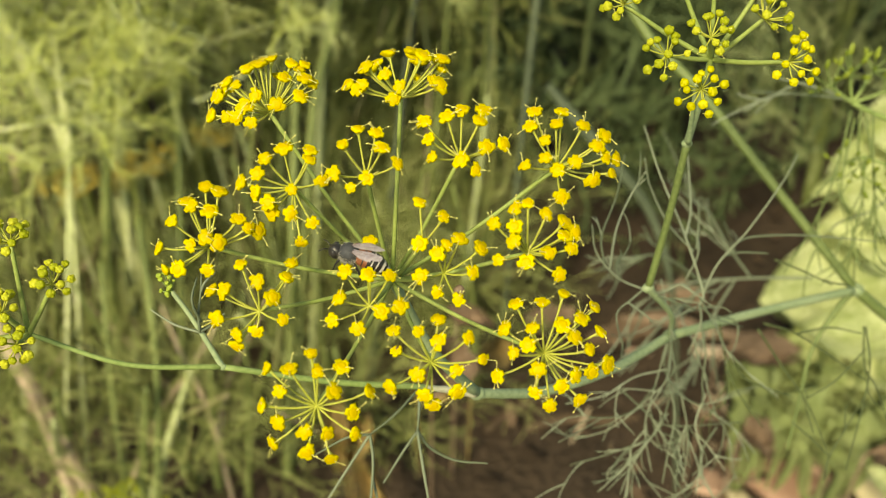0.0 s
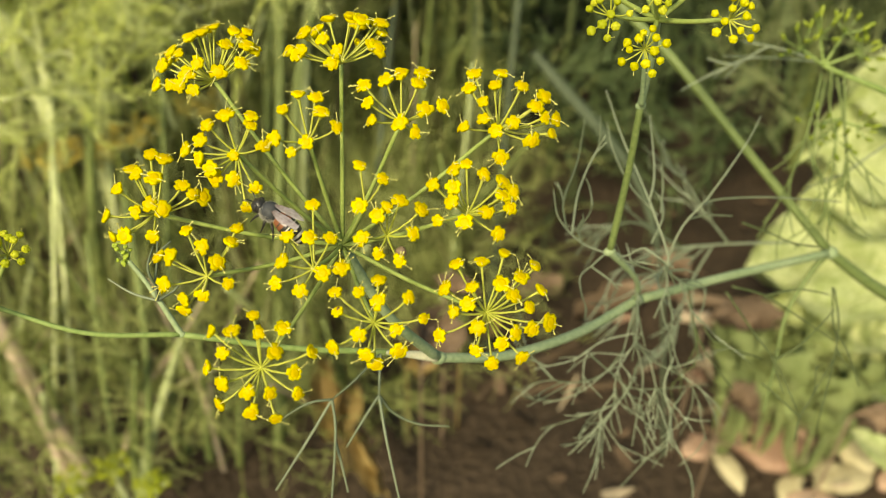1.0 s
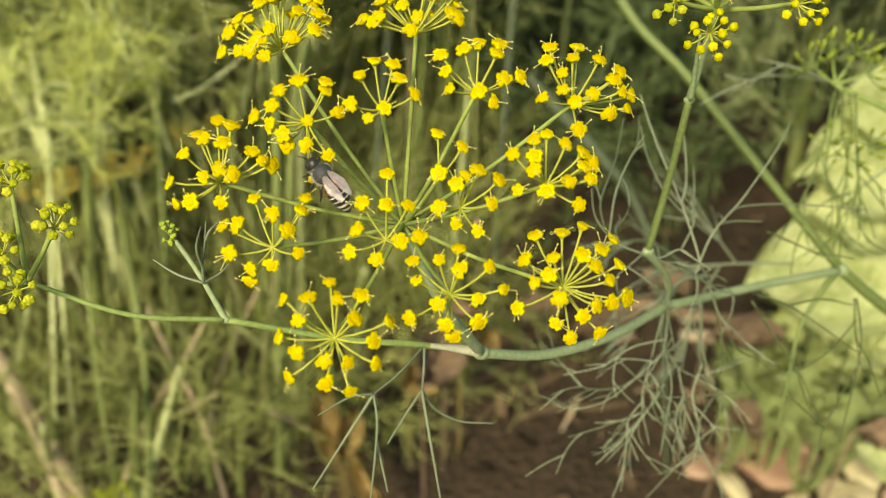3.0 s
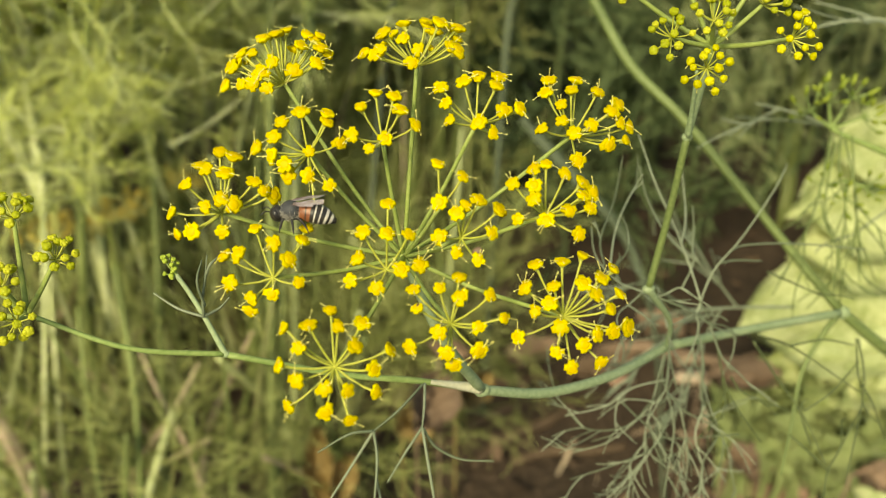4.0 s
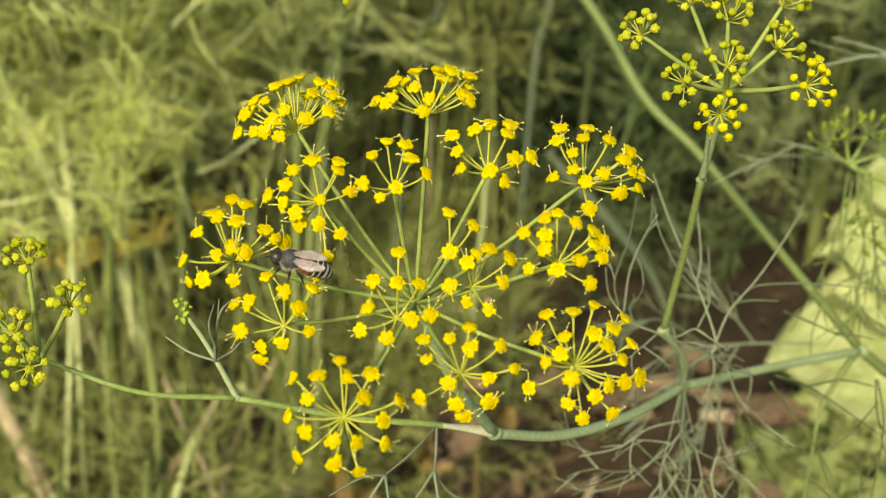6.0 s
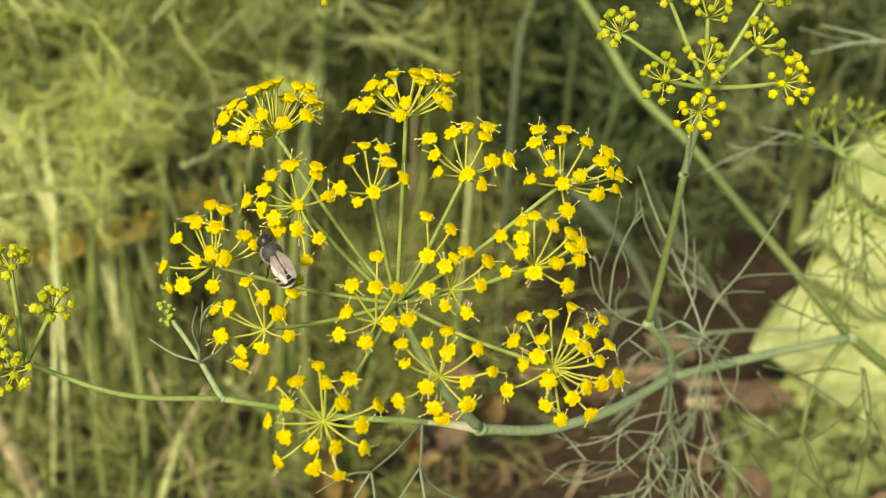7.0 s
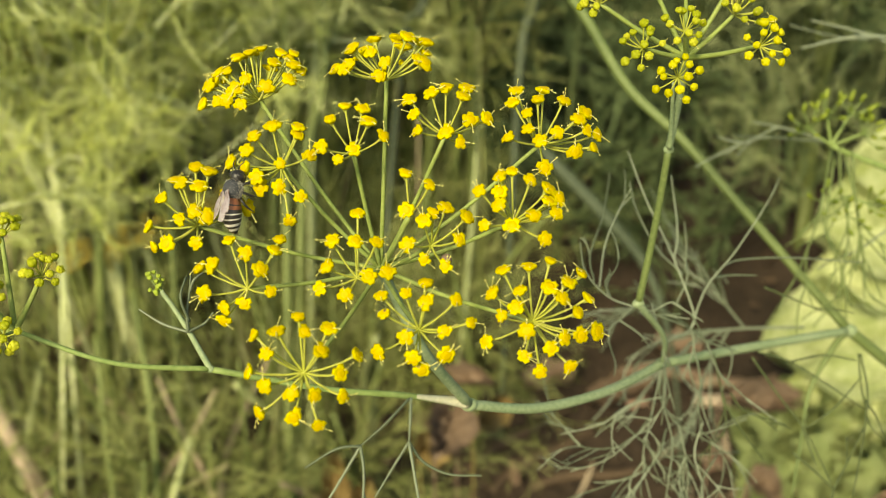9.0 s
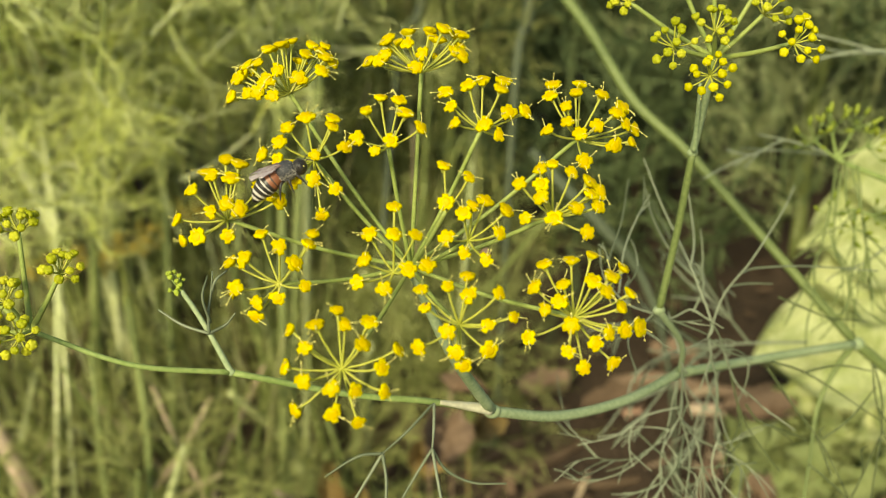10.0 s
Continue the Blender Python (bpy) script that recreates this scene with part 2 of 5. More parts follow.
def flower_mesh(seed):
    """A fennel flower: five petals rolled inwards round a domed disc, with a few stamens standing out."""
    rng, geo, mm = random.Random(seed), Geo(), 0.001
    profile = ((0.13, -1.25, 0), (0.3, -0.9, 0), (0.56, -0.5, 0.04), (0.97, -0.2, 0.14), (1.16, 0.0, 0.23), (1.13, 0.22, 0.26), (0.9, 0.36, 0.18), (0.7, 0.31, 0.06), (0.54, 0.42, 0.04), (0.26, 0.44, 0), (0.02, 0.43, 0))
    sides, v = 20, []
    size = [rng.choice((0.8, 0.92, 1.0, 1.05, 1.12)) for _ in range(5)]
    lift = [rng.uniform(-0.22, 0.2) for _ in range(5)]
    for r, z, lobe in profile:
        for k in range(sides):
            a, p = k * 2 * math.pi / sides, k // 4 % 5
            q = r * (1 + lobe * (0.3 if k % 4 in (1, 3) else 0.1 if k % 4 == 2 else -1.0)) * (1 + (size[p] - 1) * min(1, lobe * 5)) * rng.uniform(0.94, 1.06)
            v.append((q * math.cos(a) * mm, q * math.sin(a) * mm, (z + lift[p] * lobe * 3.5) * mm))
    n = len(profile)
    ring = [(j * sides + k, j * sides + (k + 1) % sides, (j + 1) * sides + (k + 1) % sides, (j + 1) * sides + k) for j in range(n - 1) for k in range(sides)]
    geo.add(v, ring[:sides * 2], 3)
    geo.add(v, ring[sides * 2:sides * 7], 0)
    geo.add(v, ring[sides * 7:], 1)
    for k in range(rng.choice((1, 2, 2, 3, 4))):
        a = rng.uniform(0, 2 * math.pi)
        out = Vector((math.cos(a), math.sin(a), rng.uniform(0.0, 0.6))).normalized()
        tip = out * rng.uniform(1.35, 2.4) * mm
        tubes(geo, [[tuple(out * 0.4 * mm), tuple(out * 1.0 * mm + Vector((0, 0, 0.18 * mm))), tuple(tip)]], [[0.06 * mm, 0.055 * mm, 0.045 * mm]], 4, 2)
        ball(geo, tip, 0.13 * mm, out, 1.3, 5, 3, 2)
    return geo.mesh("flower", PETAL, DISC, FILAMENT, PEDICEL)


def bud_mesh(seed, tone=BUD):
    """A young flower, still a closed ball with a dimple."""
    rng, geo, mm = random.Random(seed), Geo(), 0.001
    ball(geo, (0, 0, 0.02 * mm), 0.68 * mm, (0, 0, 1), 0.82, 14, 8, 0)
    for k in range(5):
        a, r, z = k * 2 * math.pi / 5 + rng.uniform(-0.15, 0.15), rng.uniform(0.34, 0.44), rng.uniform(0.1, 0.24)
        ball(geo, (r * math.cos(a) * mm, r * math.sin(a) * mm, z * mm), rng.uniform(0.3, 0.4) * mm, (math.cos(a), math.sin(a), 1.6), 0.95, 7, 5, 0)
    ball(geo, (0, 0, 0.3 * mm), 0.26 * mm, (0, 0, 1), 0.7, 7, 4, 2)
    if rng.random() < 0.4:
        tip = Vector((rng.uniform(-1, 1), rng.uniform(-1, 1), 0.4)).normalized() * 1.25 * mm
        tubes(geo, [[(0, 0, 0.2 * mm), tuple(tip * 0.6), tuple(tip)]], [[0.05 * mm, 0.05 * mm, 0.04 * mm]], 4, 3)
        ball(geo, tip, 0.11 * mm, tip, 1.2, 5, 3, 3)
    ball(geo, (0, 0, -0.55 * mm), 0.32 * mm, (0, 0, 1), 1.3, 7, 4, 1)
    return geo.mesh("bud", tone, UNRIPE, YOUNG, FILAMENT)


FLOWERS = [flower_mesh(k) for k in range(14)]
BUDS = [bud_mesh(k) for k in range(8)]
draw = random.Random(11)


def seed_mesh():
    geo, mm = Geo(), 0.001
    ball(geo, (0, 0, 0.9 * mm), 0.62 * mm, (0, 0, 1), 2.6, 8, 6, 0)
    return geo.mesh("seed", SEED)


SEEDS = [seed_mesh()]


def small_umbel(name, node, tips, meshes, child, size, thin, m=PEDICEL):
    """An umbellet: thin stalks that leave one node, each with a flower on its end."""
    geo, n = Geo(), on(node)
    ball(geo, n, thin * 2.2, (0, 0, 1), 1, 8, 5)
    ends = [np.array(at(node[0] + t[0], node[1] + t[1], node[2] + t[2]) - PIVOT) for t in tips]
    paths, radii = [], []
    for e in ends:
        bow = (UPWARD * -0.06 + TOWARD * 0.02) * np.linalg.norm(e - n)
        paths.append([n, n * 0.65 + e * 0.35 + bow, n * 0.3 + e * 0.7 + bow, e])
        radii.append([thin * 1.15, thin, thin * 0.95, thin * 1.3])
    tubes(geo, paths, radii, 6)
    head = part(name, geo.mesh(name, m), plant)
    for e in ends:
        way = Vector(e - n).normalized() * 0.8 + Vector(TOWARD) * 0.45 + Vector((0, 0, 0.25))
        turn = way.to_track_quat("Z", "Y").to_matrix().to_4x4() @ pose(0, 0, 0, draw.uniform(-14, 14), draw.uniform(-14, 14), draw.uniform(0, 360))
        s = size * draw.uniform(0.82, 1.12)
        part(child, draw.choice(meshes), head, "", Matrix.Translation(e) @ turn @ Matrix.Scale(s, 4))


NODES = []


def umbellet(node, tips):
    NODES.append(node)
    small_umbel("umbellet", node, tips, FLOWERS, "flower", 1.02, 0.00017)


def build_main_umbel():
    umbellet((-35.0, -24.2, 157.8),
             [(-3.2, -6.3, -1.6), (-1.3, -7.1, -1.7), (0.2, -8.1, -0.1), (3.3, -7.3, -0.8), (5.3, -7.3, -0.6), (5.6, -4.9, -2.7), (5.0, -2.3, -4.8), (1.4, -5.7, 2.3), (1.6, -0.9, -5.5), (-1.5, -2.2, -4.7), (-6.6, -4.6, 1.4), (-4.6, -3.9, -2.7), (-7.2, -3.1, 1.7), (-3.8, 0.1, -4.5), (-2.2, 1.8, -5.0), (-6.2, 0.8, -2.6), (-8.9, 0.5, 0.9), (-7.9, -2.3, 0.8), (-5.9, -3.8, 2.6), (-2.6, -7.3, 1.3), (-0.8, -7.9, 1.2), (1.6, -2.3, 3.0), (4.4, -6.8, -0.5), (2.5, -5.0, -3.7), (6.4, -4.6, -1.7), (-3.0, -0.8, -4.6), (-4.4, 1.0, -4.2)])
    umbellet((-15.3, -26.4, 152.4),
             [(-7.7, -1.9, 1.2), (-5.5, -1.5, -3.3), (-5.0, -4.2, -2.5), (-3.6, -5.1, 2.6), (-2.4, -3.0, -4.5), (-1.8, -6.7, 1.8), (-0.3, -1.2, -5.5), (-1.1, 0.6, -4.5), (1.5, -6.4, 1.7), (3.1, -5.9, -2.6), (2.6, -3.1, 2.9), (6.0, -5.7, -0.7), (5.9, -4.5, 0.9), (5.5, -1.6, -4.2), (-5.4, -4.0, -2.0), (-4.3, -4.2, 2.5), (1.4, -7.0, 1.5), (2.6, -5.6, 1.7), (5.2, -5.8, 0.4), (4.7, -2.3, -3.7), (-6.2, -1.0, -2.4)])
    umbellet((-20.3, -14.9, 151.2),
             [(-3.3, -4.4, -3.6), (-1.2, -6.7, -2.2), (1.4, -6.2, -3.0), (2.3, -4.0, -4.3), (4.5, -1.8, -4.7), (-4.5, -0.3, -3.9), (-2.0, 1.6, -4.9), (0.1, 0.3, -5.5)])
    umbellet((-6.5, -17.7, 151.5),
             [(-5.4, -5.1, -1.4), (-4.8, -2.6, -3.3), (-4.3, -0.0, -4.0), (-2.2, -5.9, -2.9), (0.0, -6.8, -2.2), (2.5, -5.3, -3.3), (3.2, -6.8, -1.7), (3.3, -1.5, -4.8), (6.0, -2.0, -3.4), (1.9, 1.7, -4.5), (-0.3, 0.3, -5.1)])
    umbellet((7.9, -16.4, 151.2),
             [(-3.5, -8.2, 0.2), (-4.3, -6.0, -1.8), (-2.6, -4.0, -4.3), (-2.6, -1.4, -5.2), (-0.8, -6.3, -2.8), (0.5, -8.2, -0.7), (3.2, -6.2, -2.7), (5.1, -3.2, -3.7), (6.9, -4.7, -0.8), (6.5, -1.6, -3.3), (8.6, -1.4, -0.9), (7.8, 0.7, -1.9), (4.5, 1.7, -4.0), (1.6, -0.8, -5.5), (-5.5, -0.3, -4.5), (-0.2, 4.2, -4.4), (-0.9, 0.3, -5.3)])
    umbellet((-31.1, -13.1, 153.0),
             [(-7.5, -0.6, -0.5), (-5.1, 0.8, -3.1), (-4.9, -1.9, -3.0), (-3.7, -4.2, -2.9), (-1.1, -5.7, -3.1), (2.7, -5.4, -3.6), (2.7, -4.1, -4.1), (4.5, -1.1, -4.6), (-3.1, 2.1, -4.6), (-2.8, 3.4, -3.5), (0.2, 3.6, -4.9), (3.1, 4.9, -4.4), (0.3, 0.3, -5.0), (1.1, 8.1, -0.0)])
    umbellet((-43.5, -4.2, 153.1),
             [(-3.0, -6.7, -1.5), (-1.9, -6.1, -2.5), (-0.4, -8.8, -0.1), (1.6, -8.2, -0.3), (1.0, -5.4, -4.1), (2.1, -0.9, -4.8), (0.4, -1.8, -4.9), (-1.8, -0.6, -4.5), (-4.8, -3.9, -2.6), (-7.0, 0.1, -1.1), (-3.7, 2.9, -3.9), (4.9, -4.3, -3.5), (6.2, -3.1, -3.4), (7.4, -2.6, -2.1), (0.8, 2.8, -5.5), (-6.0, 3.3, -1.6)])
    umbellet((3.0, -4.2, 146.5),
             [(-5.2, -4.4, -2.2), (-2.2, -6.5, -2.2), (-0.4, -7.2, -2.1), (-2.5, -4.0, -3.7), (-2.7, -2.1, -5.1), (2.0, -5.7, -3.7), (4.8, -4.6, -2.8), (4.6, -2.7, -3.8), (6.3, -3.2, -2.6), (5.6, -0.9, -3.8), (2.1, -0.4, -5.5), (-0.9, 1.0, -4.9), (-4.6, 0.7, -3.6), (4.0, 2.7, -4.0)])
    umbellet((-8.9, -0.9, 148.8),
             [(-1.3, -3.4, -5.0), (0.1, -4.5, -4.1), (1.9, -5.3, -3.6), (5.0, -3.9, -3.3), (3.7, -0.6, -4.7), (-1.3, 2.1, -4.8), (1.7, 3.1, -5.3), (-3.5, 0.0, -4.0)])
    umbellet((-12.0, -5.3, 149.1),
             [(-0.6, -6.0, -2.8), (2.7, -4.1, -4.7), (-0.7, -0.4, -5.8)])
    umbellet((-35.9, 5.2, 151.7),
             [(-6.9, -3.2, -0.5), (-4.8, -3.4, -2.7), (-2.5, -7.1, -1.5), (0.3, -4.9, -4.7), (2.4, -2.7, -4.7), (4.3, -5.5, -3.4), (4.7, -7.2, -0.6), (-5.8, 0.8, -2.7), (-2.8, 2.8, -4.0), (-3.1, 4.6, -2.9), (0.1, 2.1, -4.8), (3.8, 0.6, -4.7)])
    umbellet((-19.7, 3.8, 147.9),
             [(-3.5, -5.2, -2.5), (-0.2, -5.1, -4.2), (0.1, -9.4, -0.1), (2.8, -4.9, -4.4), (-4.2, -1.5, -3.4), (-5.1, 1.5, -3.7), (-1.6, 2.4, -5.0), (1.7, -0.1, -5.9), (4.2, -0.8, -5.3)])
    umbellet((-26.9, 16.9, 141.6),
             [(-6.9, -5.2, 0.6), (-3.5, -5.8, -2.6), (-0.6, -7.7, -1.5), (0.4, -5.8, -4.2), (3.5, -6.1, -2.9), (-4.7, -2.9, -3.1), (2.6, -3.3, -5.2), (-7.4, -0.3, -0.8), (-5.0, 1.4, -3.1), (-6.1, 5.5, 0.7), (-1.3, 2.3, -4.8), (-1.1, 5.6, -3.0), (1.7, 2.7, -4.5), (2.1, 6.9, -2.1), (5.1, -0.2, -4.6), (5.5, 2.9, -3.9), (7.3, -2.5, -2.0)])
    umbellet((-10.9, 11.2, 143.8),
             [(-5.4, -4.8, -1.8), (-4.9, -2.3, -3.6), (-2.1, -5.1, -4.2), (0.8, -6.5, -3.0), (0.7, -4.0, -5.1), (5.0, -4.1, -3.8), (3.2, 0.0, -5.4), (7.0, -1.0, -3.0), (-2.1, 0.8, -4.1), (-5.8, 3.0, -2.5), (-1.1, 3.7, -4.8), (0.1, 5.4, -3.1), (3.4, 3.4, -4.0)])
    umbellet((5.4, 10.2, 144.8),
             [(-4.4, -7.3, -1.1), (-6.2, -4.1, -2.9), (-5.0, -0.9, -4.4), (-0.9, -7.7, -2.6), (2.6, -8.7, -0.4), (-2.4, -4.4, -4.0), (-3.0, -2.1, -4.4), (1.7, -4.8, -4.3), (4.6, -5.6, -3.0), (7.1, -6.8, -0.8), (3.3, -3.3, -5.4), (8.0, -3.3, -0.9), (5.8, -1.2, -3.8), (9.1, 1.5, -0.9), (6.2, 1.9, -3.6), (3.7, 2.2, -4.6), (5.0, 6.3, -1.9), (1.7, 3.5, -5.1), (-1.7, 1.2, -5.6), (-1.9, 4.6, -4.2), (0.6, 7.0, -2.7), (-6.9, 2.7, -2.4)])
    # a plain brown bead in place of a small beetle, moving with the plant
    geo = Geo()
    ball(geo, on((-6.9, 1.3, 145.6)), 0.00085, (0.3, 0.2, 1), 1.1, 8, 6)
    part("withered_flower", geo.mesh("withered_flower", WITHERED), plant, "brown bead standing in for a beetle on the flowers")
    geo = Geo()
    ball(geo, on((-15.7, 8.8, 140.4)), 0.00055, (0.3, 0.2, 1), 1.1, 8, 6)
    part("withered_flower", geo.mesh("withered_flower", LITTER), plant, "blackened withered flower")
    hub = (-16.2, 2.0, 163.6)
    geo = Geo()
    ball(geo, on(hub), 0.0011, TOWARD, 0.8, 10, 6)
    part("umbel_node", geo.mesh("umbel_node", RAY), plant)
    for n in NODES:
        a, b = on(hub), on(n)
        ray = Geo()
        stalk(ray, [a, a * 0.5 + b * 0.5 + UPWARD * -0.03 * np.linalg.norm(b - a), b], [0.00038, 0.00034, 0.00033], 8, 5)
        part("umbel_ray", ray.mesh("umbel_ray", RAY), plant)
    geo = Geo()
    stalk(geo, [on(hub), on((-8.9, 15.7, 173.8)), on((0.6, 27.1, 189.7))], [0.00085, 0.0009, 0.0011], 10)
    part("peduncle", geo.mesh("peduncle", STEM), plant)


def stem_part(name, points, radii, m=STEM, label="", sides=12):
    geo = Geo()
    stalk(geo, [on(p) for p in points], radii, sides, 8)
    return part(name, geo.mesh(name, m), plant, label)


def build_stems():
    # the bent side branch from the main stem to the young umbel
    stem_part("branch", [(113.4, 16.7, 264.2), (77.8, 19.8, 244.1), (48.5, 22.1, 223.5)], [0.0012, 0.00115, 0.0011])
    stem_part("branch", [(48.5, 22.1, 223.5), (32.3, 27.0, 211.0), (15.3, 29.0, 199.1), (0.6, 27.1, 189.7)], [0.00108, 0.00105, 0.00102, 0.00098])
    stem_part("branch", [(0.6, 27.1, 189.7), (-11.6, 24.8, 186.0), (-26.0, 23.1, 182.4), (-45.4, 18.8, 175.9)], [0.00066, 0.0006, 0.00056, 0.00056], FRESH)
    stem_part("branch", [(-45.4, 18.8, 175.9), (-60.5, 17.2, 170.8), (-75.5, 11.7, 168.8)], [0.0005, 0.00044, 0.0004], FRESH)
    stem_part("main_stem", [(26.2, -104.8, 290.3), (43.6, -77.9, 282.8), (56.1, -54.1, 278.1), (70.4, -37.7, 273.1), (89.5, -13.2, 268.5), (113.4, 16.7, 264.2)], [0.0017, 0.0016, 0.0015, 0.0014, 0.0013, 0.0013], MAIN)
    stem_part("main_stem", [(113.4, 16.7, 264.2), (133.5, 29.9, 269.1), (173.9, 49.7, 278.8), (248.3, 106.6, 324.7), (333.3, 271.3, 423.8), (382.6, 427.7, 481.1)], [0.0015, 0.0018, 0.0022, 0.0035, 0.0045, 0.005], MAIN)
    for p, r in (((113.4, 16.7, 264.2), 0.0019), ((48.5, 22.1, 223.5), 0.0014), ((0.6, 27.1, 189.7), 0.00135), ((-45.4, 18.8, 175.9), 0.00062), ((37.2, 8.3, 202.9), 0.00108), ((38.6, -21.1, 185.3), 0.00086)):
        geo = Geo()
        ball(geo, on(p), r, (1, 0, 0.2), 1.2, 12, 7)
        part("stem_joint", geo.mesh("stem_joint", STEM), plant)
    stem_part("dry_sheath", [(0.1, 26.7, 188.8), (-4.1, 25.9, 187.5), (-9.5, 25.0, 186.0)], [0.00108, 0.0008, 0.0004], SHEATH, "pale dry leaf sheath")
    stem_part("side_stem", [(173.9, 49.7, 278.8), (157.5, 15.3, 271.0), (137.1, -20.1, 263.5), (108.6, -34.4, 261.8)], [0.0018, 0.0014, 0.001, 0.0007], FRESH)
    stem_part("side_stem", [(137.1, -20.1, 263.5), (137.8, -45.3, 260.9), (134.3, -65.3, 258.8)], [0.001, 0.0008, 0.0006], FRESH)
    stem_part("side_stem", [(26.2, -104.8, 290.3), (1.0, -111.5, 232.7), (-15.0, -65.4, 177.3)], [0.0016, 0.0012, 0.0008], FRESH)
    # the stalk of the second umbel
    stem_part("umbel_stalk", [(37.2, 8.3, 202.9), (38.4, -7.7, 193.8), (38.6, -21.1, 185.3)], [0.00076, 0.00072, 0.0007], MAIN)
    stem_part("umbel_stalk", [(38.6, -21.1, 185.3), (38.5, -29.7, 177.7), (37.3, -34.8, 170.2)], [0.0007, 0.00066, 0.0006])
    stem_part("stalk_sheath", [(38.6, -21.1, 184.6), (37.7, -26.0, 180.2), (36.3, -31.5, 174.6)], [0.00055, 0.00045, 0.00026], STEM, "pale green sheath along the stalk")
    stem_part("umbel_stalk", [(37.2, 8.3, 202.9), (45.3, 15.5, 212.7), (48.5, 22.1, 223.5)], [0.0008, 0.0006, 0.0006])


def young_umbel(hub, nodes, count, reach, size, meshes=BUDS, name="young_umbellet", child="bud", m=PEDICEL):
    """An umbel whose flowers are still round buds."""
    h = on(hub)
    for node in nodes:
        ray, b = Geo(), on(node)
        stalk(ray, [h, h * 0.5 + b * 0.5 + UPWARD * -0.02 * np.linalg.norm(b - h), b], [0.0005, 0.00042, 0.00036], 8, 5)
        part("umbel_ray", ray.mesh("umbel_ray", FRESH if m == FRESH else RAY), plant)
        axis = Vector(b - h).normalized() * 0.75 + Vector(TOWARD) * 0.55 + Vector((0, 0, 0.15))
        q = axis.to_track_quat("Z", "Y").to_matrix()
        tips = []
        for k in range(count):
            a, tilt = k * 2.39996 + draw.uniform(-0.2, 0.2), radians(8 + 62 * math.sqrt((k + 0.5) / count))
            d = q @ Vector((math.cos(a) * math.sin(tilt), math.sin(a) * math.sin(tilt), math.cos(tilt))) * reach * draw.uniform(0.8, 1.1)
            # back from world axes to right, down and away
            tips.append((d.x, -(d.y * math.sin(VIEW) + d.z * math.cos(VIEW)), d.y * math.cos(VIEW) - d.z * math.sin(VIEW)))
        small_umbel(name, node, tips, meshes, child, size, 0.00014 * max(1, reach / 4.5), m)


build_main_umbel()
build_stems()
young_umbel((37.3, -34.8, 170.2), [(21.0, -42.9, 165.9), (27.7, -34.7, 163.6), (30.0, -48.9, 167.4), (36.3, -46.1, 166.8), (34.9, -37.6, 163.7), (45.3, -48.6, 165.8), (43.8, -40.9, 164.4)], 12, 4.1, 1.05)
young_umbel((37.3, -34.8, 170.2), [(43.9, -32.9, 154.5), (32.6, -29.2, 160.7)], 13, 4.0, 1.02, [bud_mesh(40 + k, LEMON) for k in range(6)])
young_umbel((-75.5, 11.7, 168.8), [(-70.0, 2.9, 164.4), (-76.7, -3.6, 165.4), (-77.6, 7.3, 163.5), (-75.6, 12.5, 164.0), (-82.3, 12.2, 167.1), (-83.3, 4.4, 167.3)], 12, 3.5, 1.08)


# ---- thread leaves of the branch ----
def thread_tree(base, way, length, level, rng, out, fork=3):
    """Forking threads: each entry of out is a bent path with its thickness."""
    base, way = np.array(base), np.array(way) / np.linalg.norm(way)
    bend = np.array([rng.gauss(0, 1), rng.gauss(0, 1), rng.gauss(0, 1)]) * 0.09
    pts = [base]
    for k in range(5):
        w = way + bend * k + np.array((0, 0, -0.015)) * k
        pts.append(pts[-1] + w / np.linalg.norm(w) * length / 5)
    out.append((np.array(pts), level))
    if level:
        for k in range(fork):
            i = rng.choice((2, 3, 3, 4))
            d = pts[i] - pts[i - 1]
            d = d / np.linalg.norm(d)
            turn = np.array([rng.gauss(0, 1), rng.gauss(0, 1), rng.gauss(0, 1)])
            turn -= d * (turn @ d)
            turn /= np.linalg.norm(turn)
            a = radians(rng.uniform(15, 38))
            thread_tree(pts[i], d * math.cos(a) + turn * math.sin(a), length * rng.uniform(0.6, 1.0), level - 1, rng, out, fork)


def thread_leaf(depth, thin, lines, seed, m=THREAD, forks=0, reach=0.009, label="grey-green thread-like compound leaf"):
    """One compound leaf of curved threads; lines go right and down at one depth, with a little bow away from it."""
    rng, geo, out = random.Random(seed), Geo(), []
    for line in lines:
        sway = rng.uniform(-2.5, 2.5)
        pts = [on((x, y, depth + sway * math.sin(math.pi * k / (len(line) - 1)))) for k, (x, y) in enumerate(line)]
        stalk(geo, pts, [thin, thin * 0.9, thin * 0.55], 6, 6)
        c = curve(pts, 6)
        for _ in range(forks):
            i = rng.randrange(len(c) // 3, len(c) - 2)
            turn = np.array([rng.gauss(0, 1) for _ in range(3)])
            d = c[i + 1] - c[i]
            thread_tree(c[i], d / np.linalg.norm(d) + turn / np.linalg.norm(turn) * rng.uniform(0.5, 0.9), reach * rng.uniform(0.6, 1.3), 1, rng, out, 1)
    if out:
        tubes(geo, [p for p, _ in out], [np.linspace(0.85, 0.45, 6) * thin] * len(out), 5)
    return part("leaf", geo.mesh("leaf", m), plant, label)


